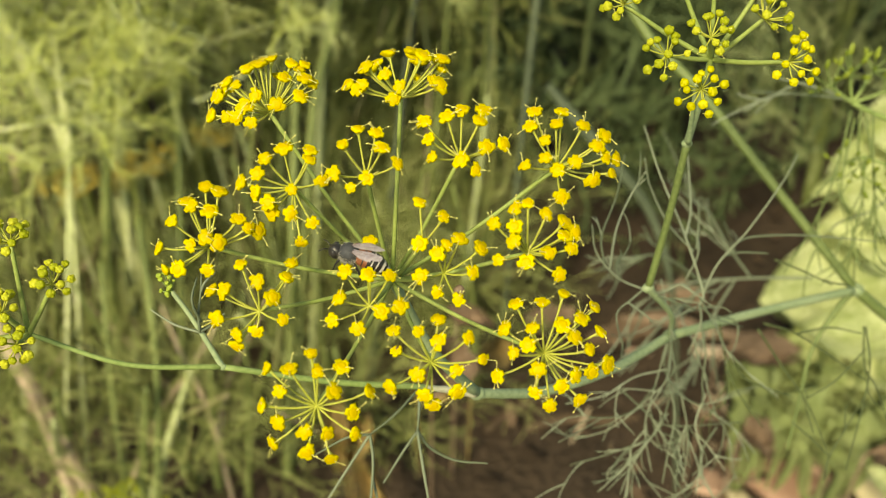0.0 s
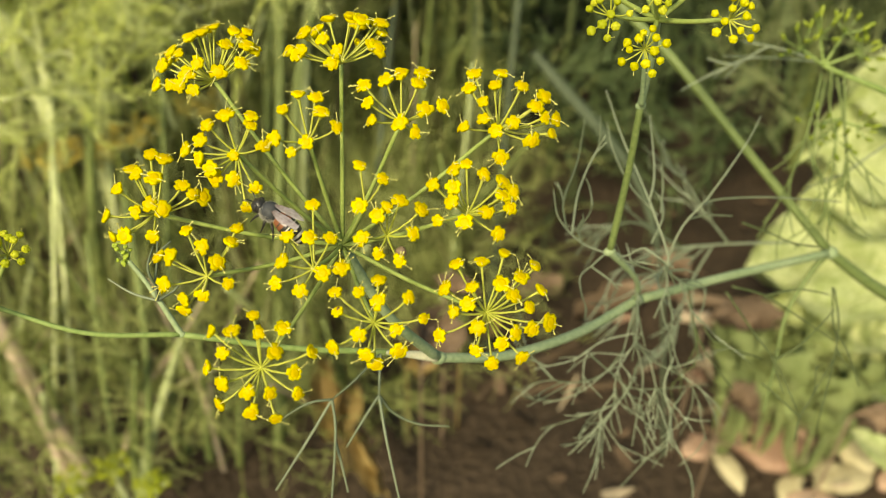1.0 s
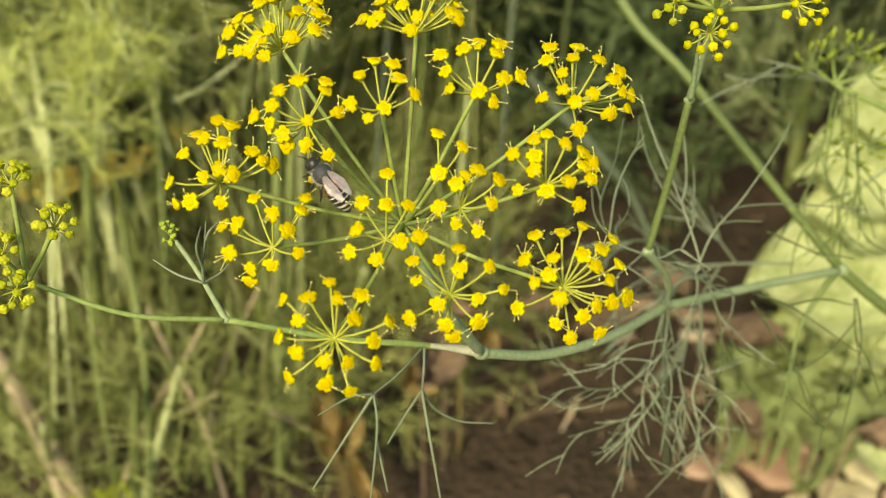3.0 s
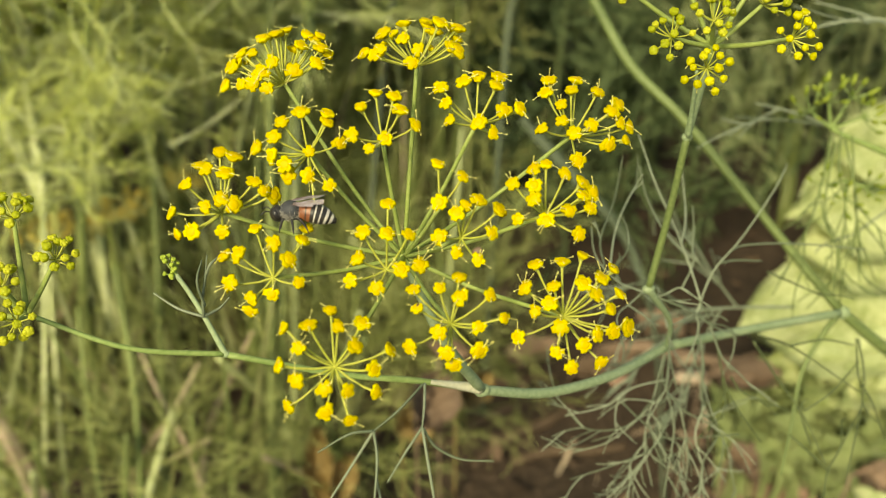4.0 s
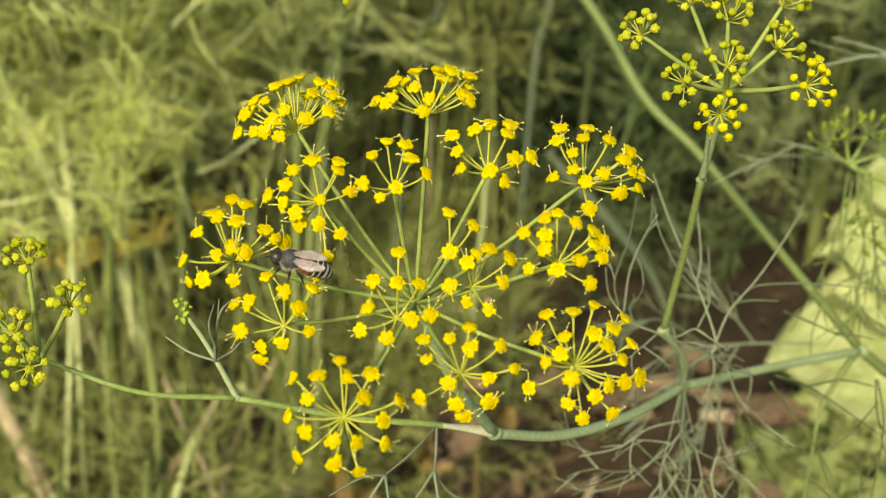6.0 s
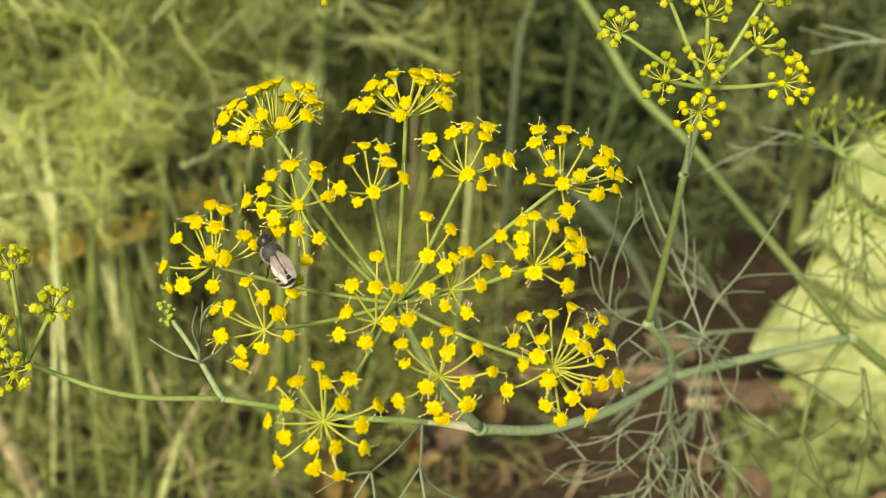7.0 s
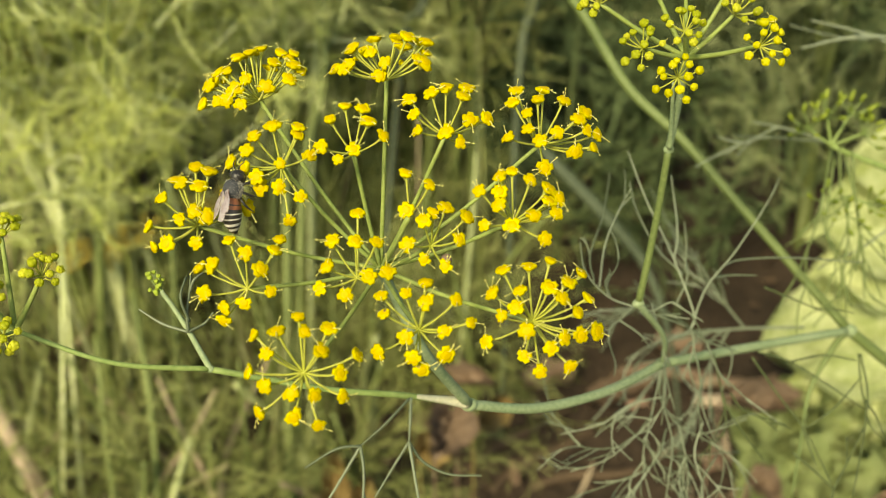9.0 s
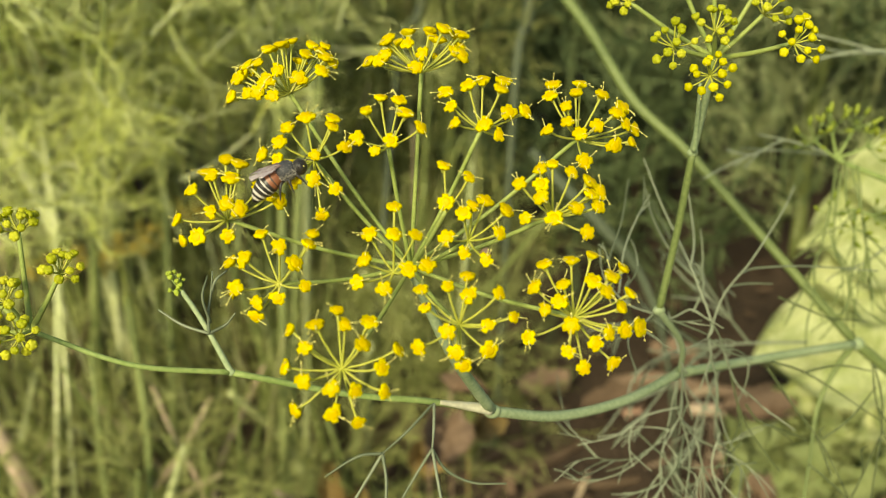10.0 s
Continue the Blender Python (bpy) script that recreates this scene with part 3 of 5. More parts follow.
def build_leaves():
    # rising threads over the joint
    thread_leaf(217, 0.00025, [
        [(52.9, 14.1), (56.2, 4.9), (62.6, -2.8), (70.4, -13.7), (74.1, -19.8)],
        [(60.7, 0.1), (65.3, -1.3), (77.2, -1.7), (93.1, -0.5)],
        [(58.5, 2.8), (62.7, 2.2), (68.2, 2.3)],
        [(52.9, 14.1), (53.4, 10.7), (48.5, -2.5), (42.9, -15.0), (39.3, -25.6)],
        [(49.3, -1.3), (50.3, -7.6), (49.1, -20.2)],
        [(51.3, 1.9), (45.4, -4.0), (41.0, -12.4), (39.6, -18.7)],
        [(51.9, 1.5), (52.5, -4.5), (51.9, -9.9)]], 1)
    thread_leaf(206, 0.00023, [
        [(37.1, 9.0), (32.1, 6.8), (27.4, 1.6), (25.8, -4.6)],
        [(28.7, 3.6), (28.3, -2.0), (31.2, -10.4), (32.4, -19.3)],
        [(29.8, 4.7), (31.3, -3.8), (34.3, -11.0), (36.9, -14.3)],
        [(37.1, 9.0), (34.6, 11.3), (31.6, 14.5), (33.2, 21.6)],
        [(34.0, 11.8), (37.6, 14.5), (39.9, 16.8)],
        [(37.1, 9.0), (42.5, 11.1), (48.6, 13.4)],
        [(37.1, 9.0), (41.3, 9.8), (45.5, 8.1), (49.0, 10.5)],
        [(32.1, 6.8), (31.3, 3.9), (32.2, 1.5)]], 2, forks=1, reach=0.006)
    thread_leaf(219, 0.00024, [
        [(48.5, 22.1), (46.9, 17.8), (53.7, 14.2)],
        [(53.7, 14.2), (54.2, 18.4), (51.4, 25.6)],
        [(53.7, 14.2), (57.1, 17.1), (63.8, 19.2)],
        [(57.1, 17.1), (60.1, 23.4), (62.3, 27.4)],
        [(47.1, 17.8), (46.0, 12.7), (44.7, 8.3)],
        [(47.5, 17.8), (47.1, 24.1), (46.7, 30.5)],
        [(54.2, 18.4), (55.4, 25.4), (54.9, 32.4), (55.8, 34.9)],
        [(50.4, 8.5), (52.7, 2.5), (52.1, -2.6)]], 3, forks=1)
    # drooping threads under the joint
    thread_leaf(222, 0.00021, [
        [(48.5, 22.1), (47.7, 30.9), (44.0, 35.4), (34.9, 43.0), (26.4, 45.9)],
        [(47.7, 29.6), (39.9, 31.3), (33.4, 35.4), (24.4, 37.6)],
        [(48.6, 36.7), (44.7, 44.3), (34.9, 48.5), (25.8, 51.9)],
        [(48.2, 39.9), (42.1, 48.2), (36.3, 54.1), (32.4, 58.3)],
        [(37.4, 34.5), (42.7, 39.2), (48.7, 43.1), (65.4, 42.2)],
        [(47.7, 30.9), (49.6, 39.9), (48.4, 48.8), (47.5, 56.5)],
        [(57.0, 35.4), (54.9, 42.5), (56.7, 50.2), (55.5, 59.2)],
        [(60.0, 43.1), (56.1, 48.2), (55.9, 55.3)]], 4, forks=3, reach=0.01)
    thread_leaf(224, 0.0002, [
        [(48.5, 22.1), (45.9, 33.8), (43.7, 44.1), (45.5, 54.4)],
        [(45.9, 33.8), (39.4, 40.2), (30.1, 40.9), (25.5, 37.0)],
        [(43.7, 44.1), (40.8, 50.5), (42.9, 58.3)],
        [(48.5, 24.0), (47.9, 29.9), (52.0, 36.3), (60.8, 41.5), (65.0, 49.4)],
        [(52.0, 36.3), (54.1, 46.7), (52.9, 57.1)]], 5, forks=5, reach=0.012)
    # dark threads before the broad leaves
    thread_leaf(228, 0.00027, [
        [(71.2, 21.3), (78.3, 31.0), (84.7, 39.7), (90.4, 52.8)],
        [(72.6, 20.0), (82.4, 23.3), (98.0, 33.7)],
        [(80.3, 22.5), (88.7, 21.0), (96.5, 22.4)],
        [(97.6, 20.8), (98.3, 32.9), (94.4, 55.8)],
        [(84.0, 38.0), (89.5, 33.2), (97.7, 26.2)],
        [(82.7, 37.2), (85.0, 43.0), (85.9, 46.6)],
        [(80.5, 43.7), (86.9, 49.3), (90.4, 52.8)],
        [(84.0, 38.0), (84.1, 36.3), (84.8, 35.2)]], 6, DARK, label="dark green thread-like leaf")
    thread_leaf(229, 0.00025, [
        [(62.3, 20.3), (64.1, 30.2), (67.0, 36.5), (73.8, 45.4)],
        [(66.2, 29.8), (69.7, 33.9), (79.6, 37.4)],
        [(64.1, 30.2), (65.0, 35.8), (64.1, 40.1)],
        [(97.6, 20.8), (98.3, 30.4), (101.5, 35.8), (105.2, 45.3)],
        [(89.6, 58.7), (91.0, 53.0), (93.8, 47.9), (98.8, 37.8)],
        [(75.0, 4.9), (82.1, 7.5), (89.4, 10.9)]], 7, DARK, forks=1, label="dark green thread-like leaf")
    stem_part("leaf_stalk", [(111.5, 17.2, 262.9), (107.1, 22.7, 262.9), (101.3, 33.5, 263.4), (98.6, 48.1, 263.9), (96.1, 62.2, 264.6)], [0.001, 0.0008, 0.0006, 0.0005, 0.0003], MAIN)
    # a leaf farther back on the branch
    thread_leaf(292, 0.00042, [
        [(113.4, 16.7), (92.0, 17.0), (72.0, 19.0), (58.0, 26.0)],
        [(80.0, 18.0), (66.0, 10.0), (54.0, 12.0)],
        [(84.0, 17.0), (70.0, 28.0), (60.0, 40.0)],
        [(90.0, 17.0), (82.0, 32.0), (78.0, 50.0)],
        [(95.0, 17.0), (86.0, 6.0), (78.0, -8.0)]], 12, forks=6, reach=0.016)
    # the bare forked leaf under the sheath
    thread_leaf(186, 0.00029, [
        [(-10.6, 25.0), (-10.8, 29.4), (-11.0, 33.3)],
        [(-11.0, 33.3), (-8.3, 37.3), (-3.5, 39.7), (2.4, 39.7)],
        [(-11.0, 33.3), (-9.5, 42.5), (-6.8, 56.8)],
        [(-11.0, 33.3), (-14.2, 38.5), (-17.3, 43.3)],
        [(-10.6, 25.0), (-15.5, 29.8), (-19.9, 33.9)],
        [(-19.9, 33.9), (-24.3, 34.2), (-30.0, 37.7)],
        [(-19.9, 33.9), (-24.9, 42.5), (-31.0, 51.5)],
        [(-19.9, 33.9), (-19.3, 40.5), (-20.7, 57.4)],
        [(-19.4, 42.3), (-18.4, 46.8), (-17.2, 52.3)]], 8)
    b = (-48.8, 12.3, 174.5)
    stem_part("side_shoot", [(-45.4, 18.8, 175.9), (-47.2, 15.4, 175.2), b], [0.00054, 0.0005, 0.00044])
    thread_leaf(173.6, 0.00026, [
        [(-48.8, 12.3), (-53.0, 10.9), (-57.0, 8.4)],
        [(-48.8, 12.3), (-48.9, 9.0), (-48.5, 5.6), (-48.4, 2.0)],
        [(-48.5, 5.6), (-47.6, 3.6), (-46.1, 2.0)],
        [(-48.8, 12.3), (-46.4, 10.9), (-44.6, 9.0)],
        [(-48.6, 10.5), (-49.6, 6.5), (-49.2, 2.9)]], 9)
    stem_part("side_shoot", [b, (-51.3, 8.2, 173.9), (-53.3, 5.3, 173.2)], [0.00045, 0.00042, 0.0004])
    small_umbel("bud_cluster", (-53.3, 5.3, 173.2), [(draw.uniform(-1.5, 0.2) - 0.25 * k % 1, 0.5 - k * 0.3, draw.uniform(-0.8, 0.8)) for k in range(13)], [bud_mesh(30 + k, UNRIPE) for k in range(4)], "bud", 0.66, 0.00012, FRESH)
    # threads that hang from the green seed umbel beside the main stem
    thread_leaf(257, 0.00034, [
        [(107.0, -30.0), (104.5, -11.7), (108.1, -1.1), (110.5, 10.3)],
        [(108.6, -33.0), (109.2, -21.7), (111.1, -10.3), (106.6, 10.8)],
        [(112.0, -32.0), (113.8, -13.4), (115.1, -4.3), (114.3, 7.9)],
        [(106.0, -32.0), (102.8, -20.7), (99.8, -10.0), (96.7, -0.9)],
        [(110.0, -31.0), (111.6, -22.5), (113.4, -11.8), (111.8, 0.4)]], 10, MAIN, forks=4, reach=0.013, label="olive thread-like leaf hanging down")
    thread_leaf(261.5, 0.0004, [
        [(107.8, -35.2), (97.0, -38.6), (86.2, -40.8)],
        [(107.8, -35.2), (96.0, -36.4), (80.7, -36.9)],
        [(137.1, -20.1), (128.0, -13.0), (117.5, -7.0)],
        [(134.3, -63.7), (118.0, -65.0), (100.5, -61.4)],
        [(135.4, -59.2), (120.0, -66.0), (103.6, -69.3)]], 11, forks=1, reach=0.014)


build_leaves()
young_umbel((108.6, -34.4, 261.8), [(101.7, -38.6, 259.6), (106.3, -41.8, 259.1), (112.5, -42.6, 258.5), (116.4, -37.4, 259.6)], 8, 5.5, 1.0, SEEDS, "seed_umbellet", "seed", FRESH)
young_umbel((112.0, -20.0, 260.0), [(106.0, -18.5, 258.0), (110.5, -15.0, 257.5), (116.5, -18.0, 258.0)], 7, 5.0, 0.9, SEEDS, "seed_umbellet", "seed", FRESH)
young_umbel((-15.0, -65.4, 177.3), [(-25.8, -54.2, 170.3), (-15.8, -55.3, 168.9), (-6.6, -54.6, 167.7)], 7, 7.5, 1.0)


# ---- the bee ----
def make_bee():
    mm = 0.001
    fur = material("grey fur", (0.018, 0.019, 0.024), (0.075, 0.076, 0.086), 0.6, 900, 6000, 0.3, 0.0001)
    black = material("black shell", (0.012, 0.011, 0.012), (0.04, 0.035, 0.035), 0.35, 900, 5000)
    rust = material("rust shell", (0.14, 0.045, 0.022), (0.3, 0.11, 0.05), 0.4, 900, 5000)
    white = material("white hair band", (0.42, 0.39, 0.36), (0.7, 0.66, 0.6), 0.8, 900, 6000, 0.6, 0.0002)
    pale_hair = material("grey hair", (0.3, 0.28, 0.25), (0.6, 0.56, 0.5), 0.8, 900, 6000)
    wing_m = material("wing skin", (0.43, 0.36, 0.41), (0.72, 0.65, 0.7), 0.25, 500, 3000, 0.3, 0.0001, 0.3)
    vein = material("wing vein", (0.06, 0.04, 0.035), (0.2, 0.11, 0.09), 0.5, 900, 4000)
    clear, mixer = wing_m.node_tree.nodes.new("ShaderNodeBsdfTransparent"), wing_m.node_tree.nodes.new("ShaderNodeMixShader")
    out = wing_m.node_tree.nodes["Material Output"]
    mixer.inputs[0].default_value = 0.5
    wing_m.node_tree.links.new(out.inputs[0].links[0].from_socket, mixer.inputs[1])
    wing_m.node_tree.links.new(clear.outputs[0], mixer.inputs[2])
    wing_m.node_tree.links.new(mixer.outputs[0], out.inputs[0])
    bee = tagged(new("bee"), "small striped honey bee walking over the yellow flowers", "bee")

    def piece(name, build, *materials, label=""):
        geo = Geo()
        build(geo)
        return part(name, geo.mesh(name, *materials), bee, label)

    piece("head", lambda g: (ball(g, (0, 3.6 * mm, -0.2 * mm), 1.15 * mm, (0, 0.3, 1), 1.05, 14, 9, 1), ball(g, (0.8 * mm, 3.75 * mm, 0), 0.5 * mm, (0, 0.2, 1), 1.6, 10, 7, 1), ball(g, (-0.8 * mm, 3.75 * mm, 0), 0.5 * mm, (0, 0.2, 1), 1.6, 10, 7, 1)), fur, black)
    piece("thorax", lambda g: ball(g, (0, 1.7 * mm, 0.25 * mm), 1.5 * mm, (0, 1, 0), 1.05, 16, 10), fur)

    def hair(g):
        gen = np.random.default_rng(2)
        d = gen.normal(0, 1, (900, 3)) * np.array((1, 1, 0.3)) + np.array((0, 0.2, -0.15))
        d /= np.linalg.norm(d, axis=1, keepdims=True)
        base = d * 1.42 * mm + np.array((0, 1.7, 0.25)) * mm
        tubes(g, np.stack([base, base + d * 0.16 * mm, base + (d + gen.normal(0, 0.3, d.shape)) * 0.3 * mm], axis=1), np.tile(np.array((0.02, 0.017, 0.008)) * mm, (900, 1)), 3)

    piece("hair", hair, pale_hair, label="pale grey hair on the thorax")

    def abdomen(g):
        z = 28
        u = np.linspace(0.0, 1, z + 1)
        centre = np.array([[0, (0.7 - 4.9 * w) * mm, (0.05 - 1.5 * w * w) * mm] for w in u])
        r = np.array([max(0.12, 1.5 * math.sin(math.pi * (0.12 + 0.83 * w)) ** 0.55) * mm for w in u])
        w = (np.arange(z) + 0.5) / z
        band = np.where(w < 0.36, np.where((w > 0.2) & (w < 0.25), 1, 0), np.where((w - 0.36) % 0.15 < 0.1, 1, 2))
        tubes(g, centre[None], r[None], 16)
        g.m[-1] = np.repeat(band, 16)
        ball(g, centre[-1], r[-1] * 1.02, (0, 1, 0), 0.8, 10, 5, 1)

    piece("abdomen", abdomen, rust, black, white, label="rust abdomen with black and white bands")
    for s in (1, -1):
        def wing(g, s=s, long=5.1, wide=0.82, back=5, lift=0.7):
            n, m = 14, 5
            v = []
            for layer in (0.01, -0.01):
                for i in range(n + 1):
                    w = i / n
                    half = wide * (math.sin(math.pi * min(1, 0.07 + 0.89 * w)) ** 0.6) * (0.35 + 0.65 * w)
                    for j in range(m + 1):
                        x = (j / m - 0.4) * 2 * half
                        a = radians(back)
                        px, py = x * math.cos(a) + w * long * math.sin(a), -w * long * math.cos(a) + x * math.sin(a)
                        v.append((s * (0.3 + px) * mm, (1.9 + py) * mm, (1.5 + 0.06 * s + lift * w - 0.35 * (j / m) ** 2 * w + 0.05 * math.sin(j * 2.0 + i) + layer) * mm))
            f = []
            k, top = m + 1, (n + 1) * (m + 1)
            for i in range(n):
                for j in range(m):
                    f.append((i * k + j, i * k + j + 1, (i + 1) * k + j + 1, (i + 1) * k + j))
                    f.append((top + i * k + j, top + (i + 1) * k + j, top + (i + 1) * k + j + 1, top + i * k + j + 1))
            g.add(v, f)
            v = np.array(v)
            for col, upto in ((m, n), (m - 3, n - 4)):
                line = v[[i * k + col for i in range(upto + 1)]] + np.array((0, 0, 0.03 * mm))
                tubes(g, line[None], np.linspace(0.035, 0.015, upto + 1)[None] * mm, 4, 1)

        piece("forewing", wing, wing_m, vein, label="pinkish see-through wing")
        piece("hindwing", lambda g, s=s: wing(g, s, 3.8, 0.65, 15, 0.5), wing_m, vein)
        piece("antenna", lambda g, s=s: stalk(g, [(s * 0.3 * mm, 4.5 * mm, 0.2 * mm), (s * 0.7 * mm, 5.2 * mm, 0.5 * mm), (s * 1.1 * mm, 5.9 * mm, 0.1 * mm)], [0.09 * mm, 0.09 * mm, 0.08 * mm], 6, 4), black)
        for y, out, back in ((2.5, 1.8, 0.9), (1.6, 2.2, -0.3), (0.9, 2.2, -1.8)):
            piece("leg", lambda g, s=s, y=y, out=out, back=back: stalk(g, [(s * 0.6 * mm, y * mm, -0.8 * mm), (s * out * 0.62 * mm, (y + back * 0.35) * mm, -0.6 * mm), (s * out * 0.8 * mm, (y + back * 0.75) * mm, -1.5 * mm), (s * out * mm, (y + back) * mm, -2.4 * mm)], [0.2 * mm, 0.22 * mm, 0.17 * mm, 0.07 * mm], 6, 4), black)
    return bee


bee = make_bee()


# ---- the bed behind ----
def quick_threads(rng, count, place, reach, levels, split):
    """Many forked threads at once: arrays of four-point paths, level by level."""
    gen = np.random.default_rng(rng.randrange(10 ** 6))
    base, way = place(gen, count)
    length = gen.uniform(0.7, 1.2, count) * reach
    out = []
    for lv in range(levels):
        way = way / np.linalg.norm(way, axis=1, keepdims=True)
        bend = gen.normal(0, 0.2, way.shape)
        pts = [base]
        for k in range(3):
            d = way + bend * k + np.array((0, 0, -0.03)) * k
            pts.append(pts[-1] + d / np.linalg.norm(d, axis=1, keepdims=True) * (length / 3)[:, None])
        p = np.stack(pts, axis=1)
        out.append(p)
        pick = np.repeat(np.arange(len(base)), split)
        knot = gen.integers(1, 4, len(pick))
        base = p[pick, knot]
        way = (p[pick, knot] - p[pick, knot - 1])
        way = way / np.linalg.norm(way, axis=1, keepdims=True)
        turn = gen.normal(0, 1, way.shape)
        turn /= np.linalg.norm(turn, axis=1, keepdims=True)
        way = way + turn * gen.uniform(0.4, 0.9, len(pick))[:, None]
        length = length[pick] * gen.uniform(0.5, 0.85, len(pick))
    return out


def make_clump(seed, stems, leaves, spread, low, high, thin, m, stem_m=None, plumes=14, tight=0.026, rib=None):
    """A fennel clump: upright ribbed stalks that carry separate plumes of forked threads."""
    rng = random.Random(seed)
    clump = tagged(new("fennel_clump"), "feathery yellow-green fennel clump growing in the bed", "plant", "fennel bed")
    for k in range(stems):
        a, r, geo = rng.uniform(0, 6.28), spread * rng.uniform(0, 0.6), Geo()
        x, y, lean = math.cos(a) * r, math.sin(a) * r, rng.uniform(-0.08, 0.08)
        h = high * rng.uniform(0.85, 1.2)
        stalk(geo, [(x, y, -0.01), (x + lean * 0.3, y, h * 0.4), (x + lean, y + lean * 0.5, h)], [0.0038, 0.0034, 0.0018], 8, 6)
        part("stem", geo.mesh("stem", stem_m or (STALK, MIDDLE)[k % 2]), clump)

    def place(gen, count):
        a, r = gen.uniform(0, 2 * math.pi, plumes), spread * np.sqrt(gen.uniform(0, 1, plumes)) * 0.85
        h = low + (high - low) * gen.uniform(0, 1, plumes) ** 0.8
        centre = np.stack([np.cos(a) * r, np.sin(a) * r, h], axis=1)
        out = centre * np.array((1, 1, 0)) / (np.linalg.norm(centre[:, :2], axis=1, keepdims=True) + 1e-6) * 0.45 + np.array((0, 0, 0.85))
        mine = gen.integers(0, plumes, count)
        return np.maximum(centre[mine] + gen.normal(0, tight, (count, 3)), (-9, -9, 0.004)), out[mine] + gen.normal(0, 0.55, (count, 3))

    geo = Geo()
    for lv, p in enumerate(quick_threads(rng, leaves, place, 0.065, 4, 3)):
        if rib and lv == 0:
            ribs = Geo()
            tubes(ribs, p, np.tile(np.array((1.0, 0.9, 0.75, 0.4)) * thin * 2.3, (len(p), 1)), 4)
            tagged(part("leaf_rib", ribs.mesh("leaf_rib", rib), clump), kind="stuff")
            continue
        tubes(geo, p, np.tile(np.array((1.0, 0.9, 0.75, 0.4)) * thin * (1.5, 1.2, 0.9, 0.7)[lv], (len(p), 1)), 3)
    part("foliage", geo.mesh("foliage", m), clump)
    return clump


def build_bed():
    rng = random.Random(5)
    near = [make_clump(21, 3, 140, 0.15, 0.19, 0.44, 0.00044, SUN_LEAF, rib=RIB), make_clump(22, 3, 140, 0.15, 0.2, 0.43, 0.00044, FEATHER, rib=RIB), make_clump(23, 3, 140, 0.15, 0.18, 0.46, 0.00042, SUN_LEAF, rib=RIB)]
    low = [make_clump(31, 2, 30, 0.06, 0.01, 0.1, 0.0004, MEADOW, plumes=6)]
    fill = [make_clump(33, 3, 45, 0.09, 0.02, 0.26, 0.0006, MEADOW, plumes=9)]
    # dark leaf and stem colours stand in for shade in the middle of the bed
    dull = [make_clump(26, 3, 46, 0.16, 0.04, 0.32, 0.0013, SHADE_LEAF, DARK), make_clump(27, 3, 46, 0.17, 0.04, 0.4, 0.0014, SHADE_LEAF, DARK)]
    sage = [make_clump(28, 3, 100, 0.14, 0.08, 0.44, 0.0006, SAGE)]
    far = [make_clump(24, 3, 85, 0.22, 0.03, 0.5, 0.0009, MEADOW), make_clump(25, 3, 26, 0.2, 0.03, 0.5, 0.0018, SHADE_LEAF, DARK)]

    def stand(kinds, spots):
        for k, (x, y) in enumerate(spots):
            m = pose(x, y, 0, 0, 0, rng.uniform(0, 360))
            if k < len(kinds):
                kinds[k].matrix_basis = m
            else:
                copy_thing(kinds[k % len(kinds)], m)

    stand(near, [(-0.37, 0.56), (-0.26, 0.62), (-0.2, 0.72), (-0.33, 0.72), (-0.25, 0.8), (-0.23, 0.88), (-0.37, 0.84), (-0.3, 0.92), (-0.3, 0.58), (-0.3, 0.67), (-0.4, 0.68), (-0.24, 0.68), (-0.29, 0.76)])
    stand(low, [(-0.24, 0.42), (-0.19, 0.4), (-0.3, 0.47), (-0.1, 0.5), (-0.06, 0.57), (-0.13, 0.56), (-0.02, 0.62)])
    stand(fill, [(-0.09, 0.74), (-0.04, 0.86), (-0.13, 0.66), (0.0, 0.78), (-0.1, 0.92)])
    stand(sage, [(0.42, 0.82), (0.36, 1.0), (0.37, 0.76), (0.47, 0.7), (0.43, 0.95), (0.5, 1.1), (0.38, 1.14), (0.56, 0.98)])
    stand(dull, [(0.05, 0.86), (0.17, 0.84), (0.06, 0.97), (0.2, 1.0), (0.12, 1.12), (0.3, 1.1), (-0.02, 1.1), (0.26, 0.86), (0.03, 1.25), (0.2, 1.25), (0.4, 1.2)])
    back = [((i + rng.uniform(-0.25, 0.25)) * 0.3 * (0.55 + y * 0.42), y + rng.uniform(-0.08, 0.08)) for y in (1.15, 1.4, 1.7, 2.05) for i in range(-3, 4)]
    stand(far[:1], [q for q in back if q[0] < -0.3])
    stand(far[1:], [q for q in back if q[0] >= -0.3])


build_bed()


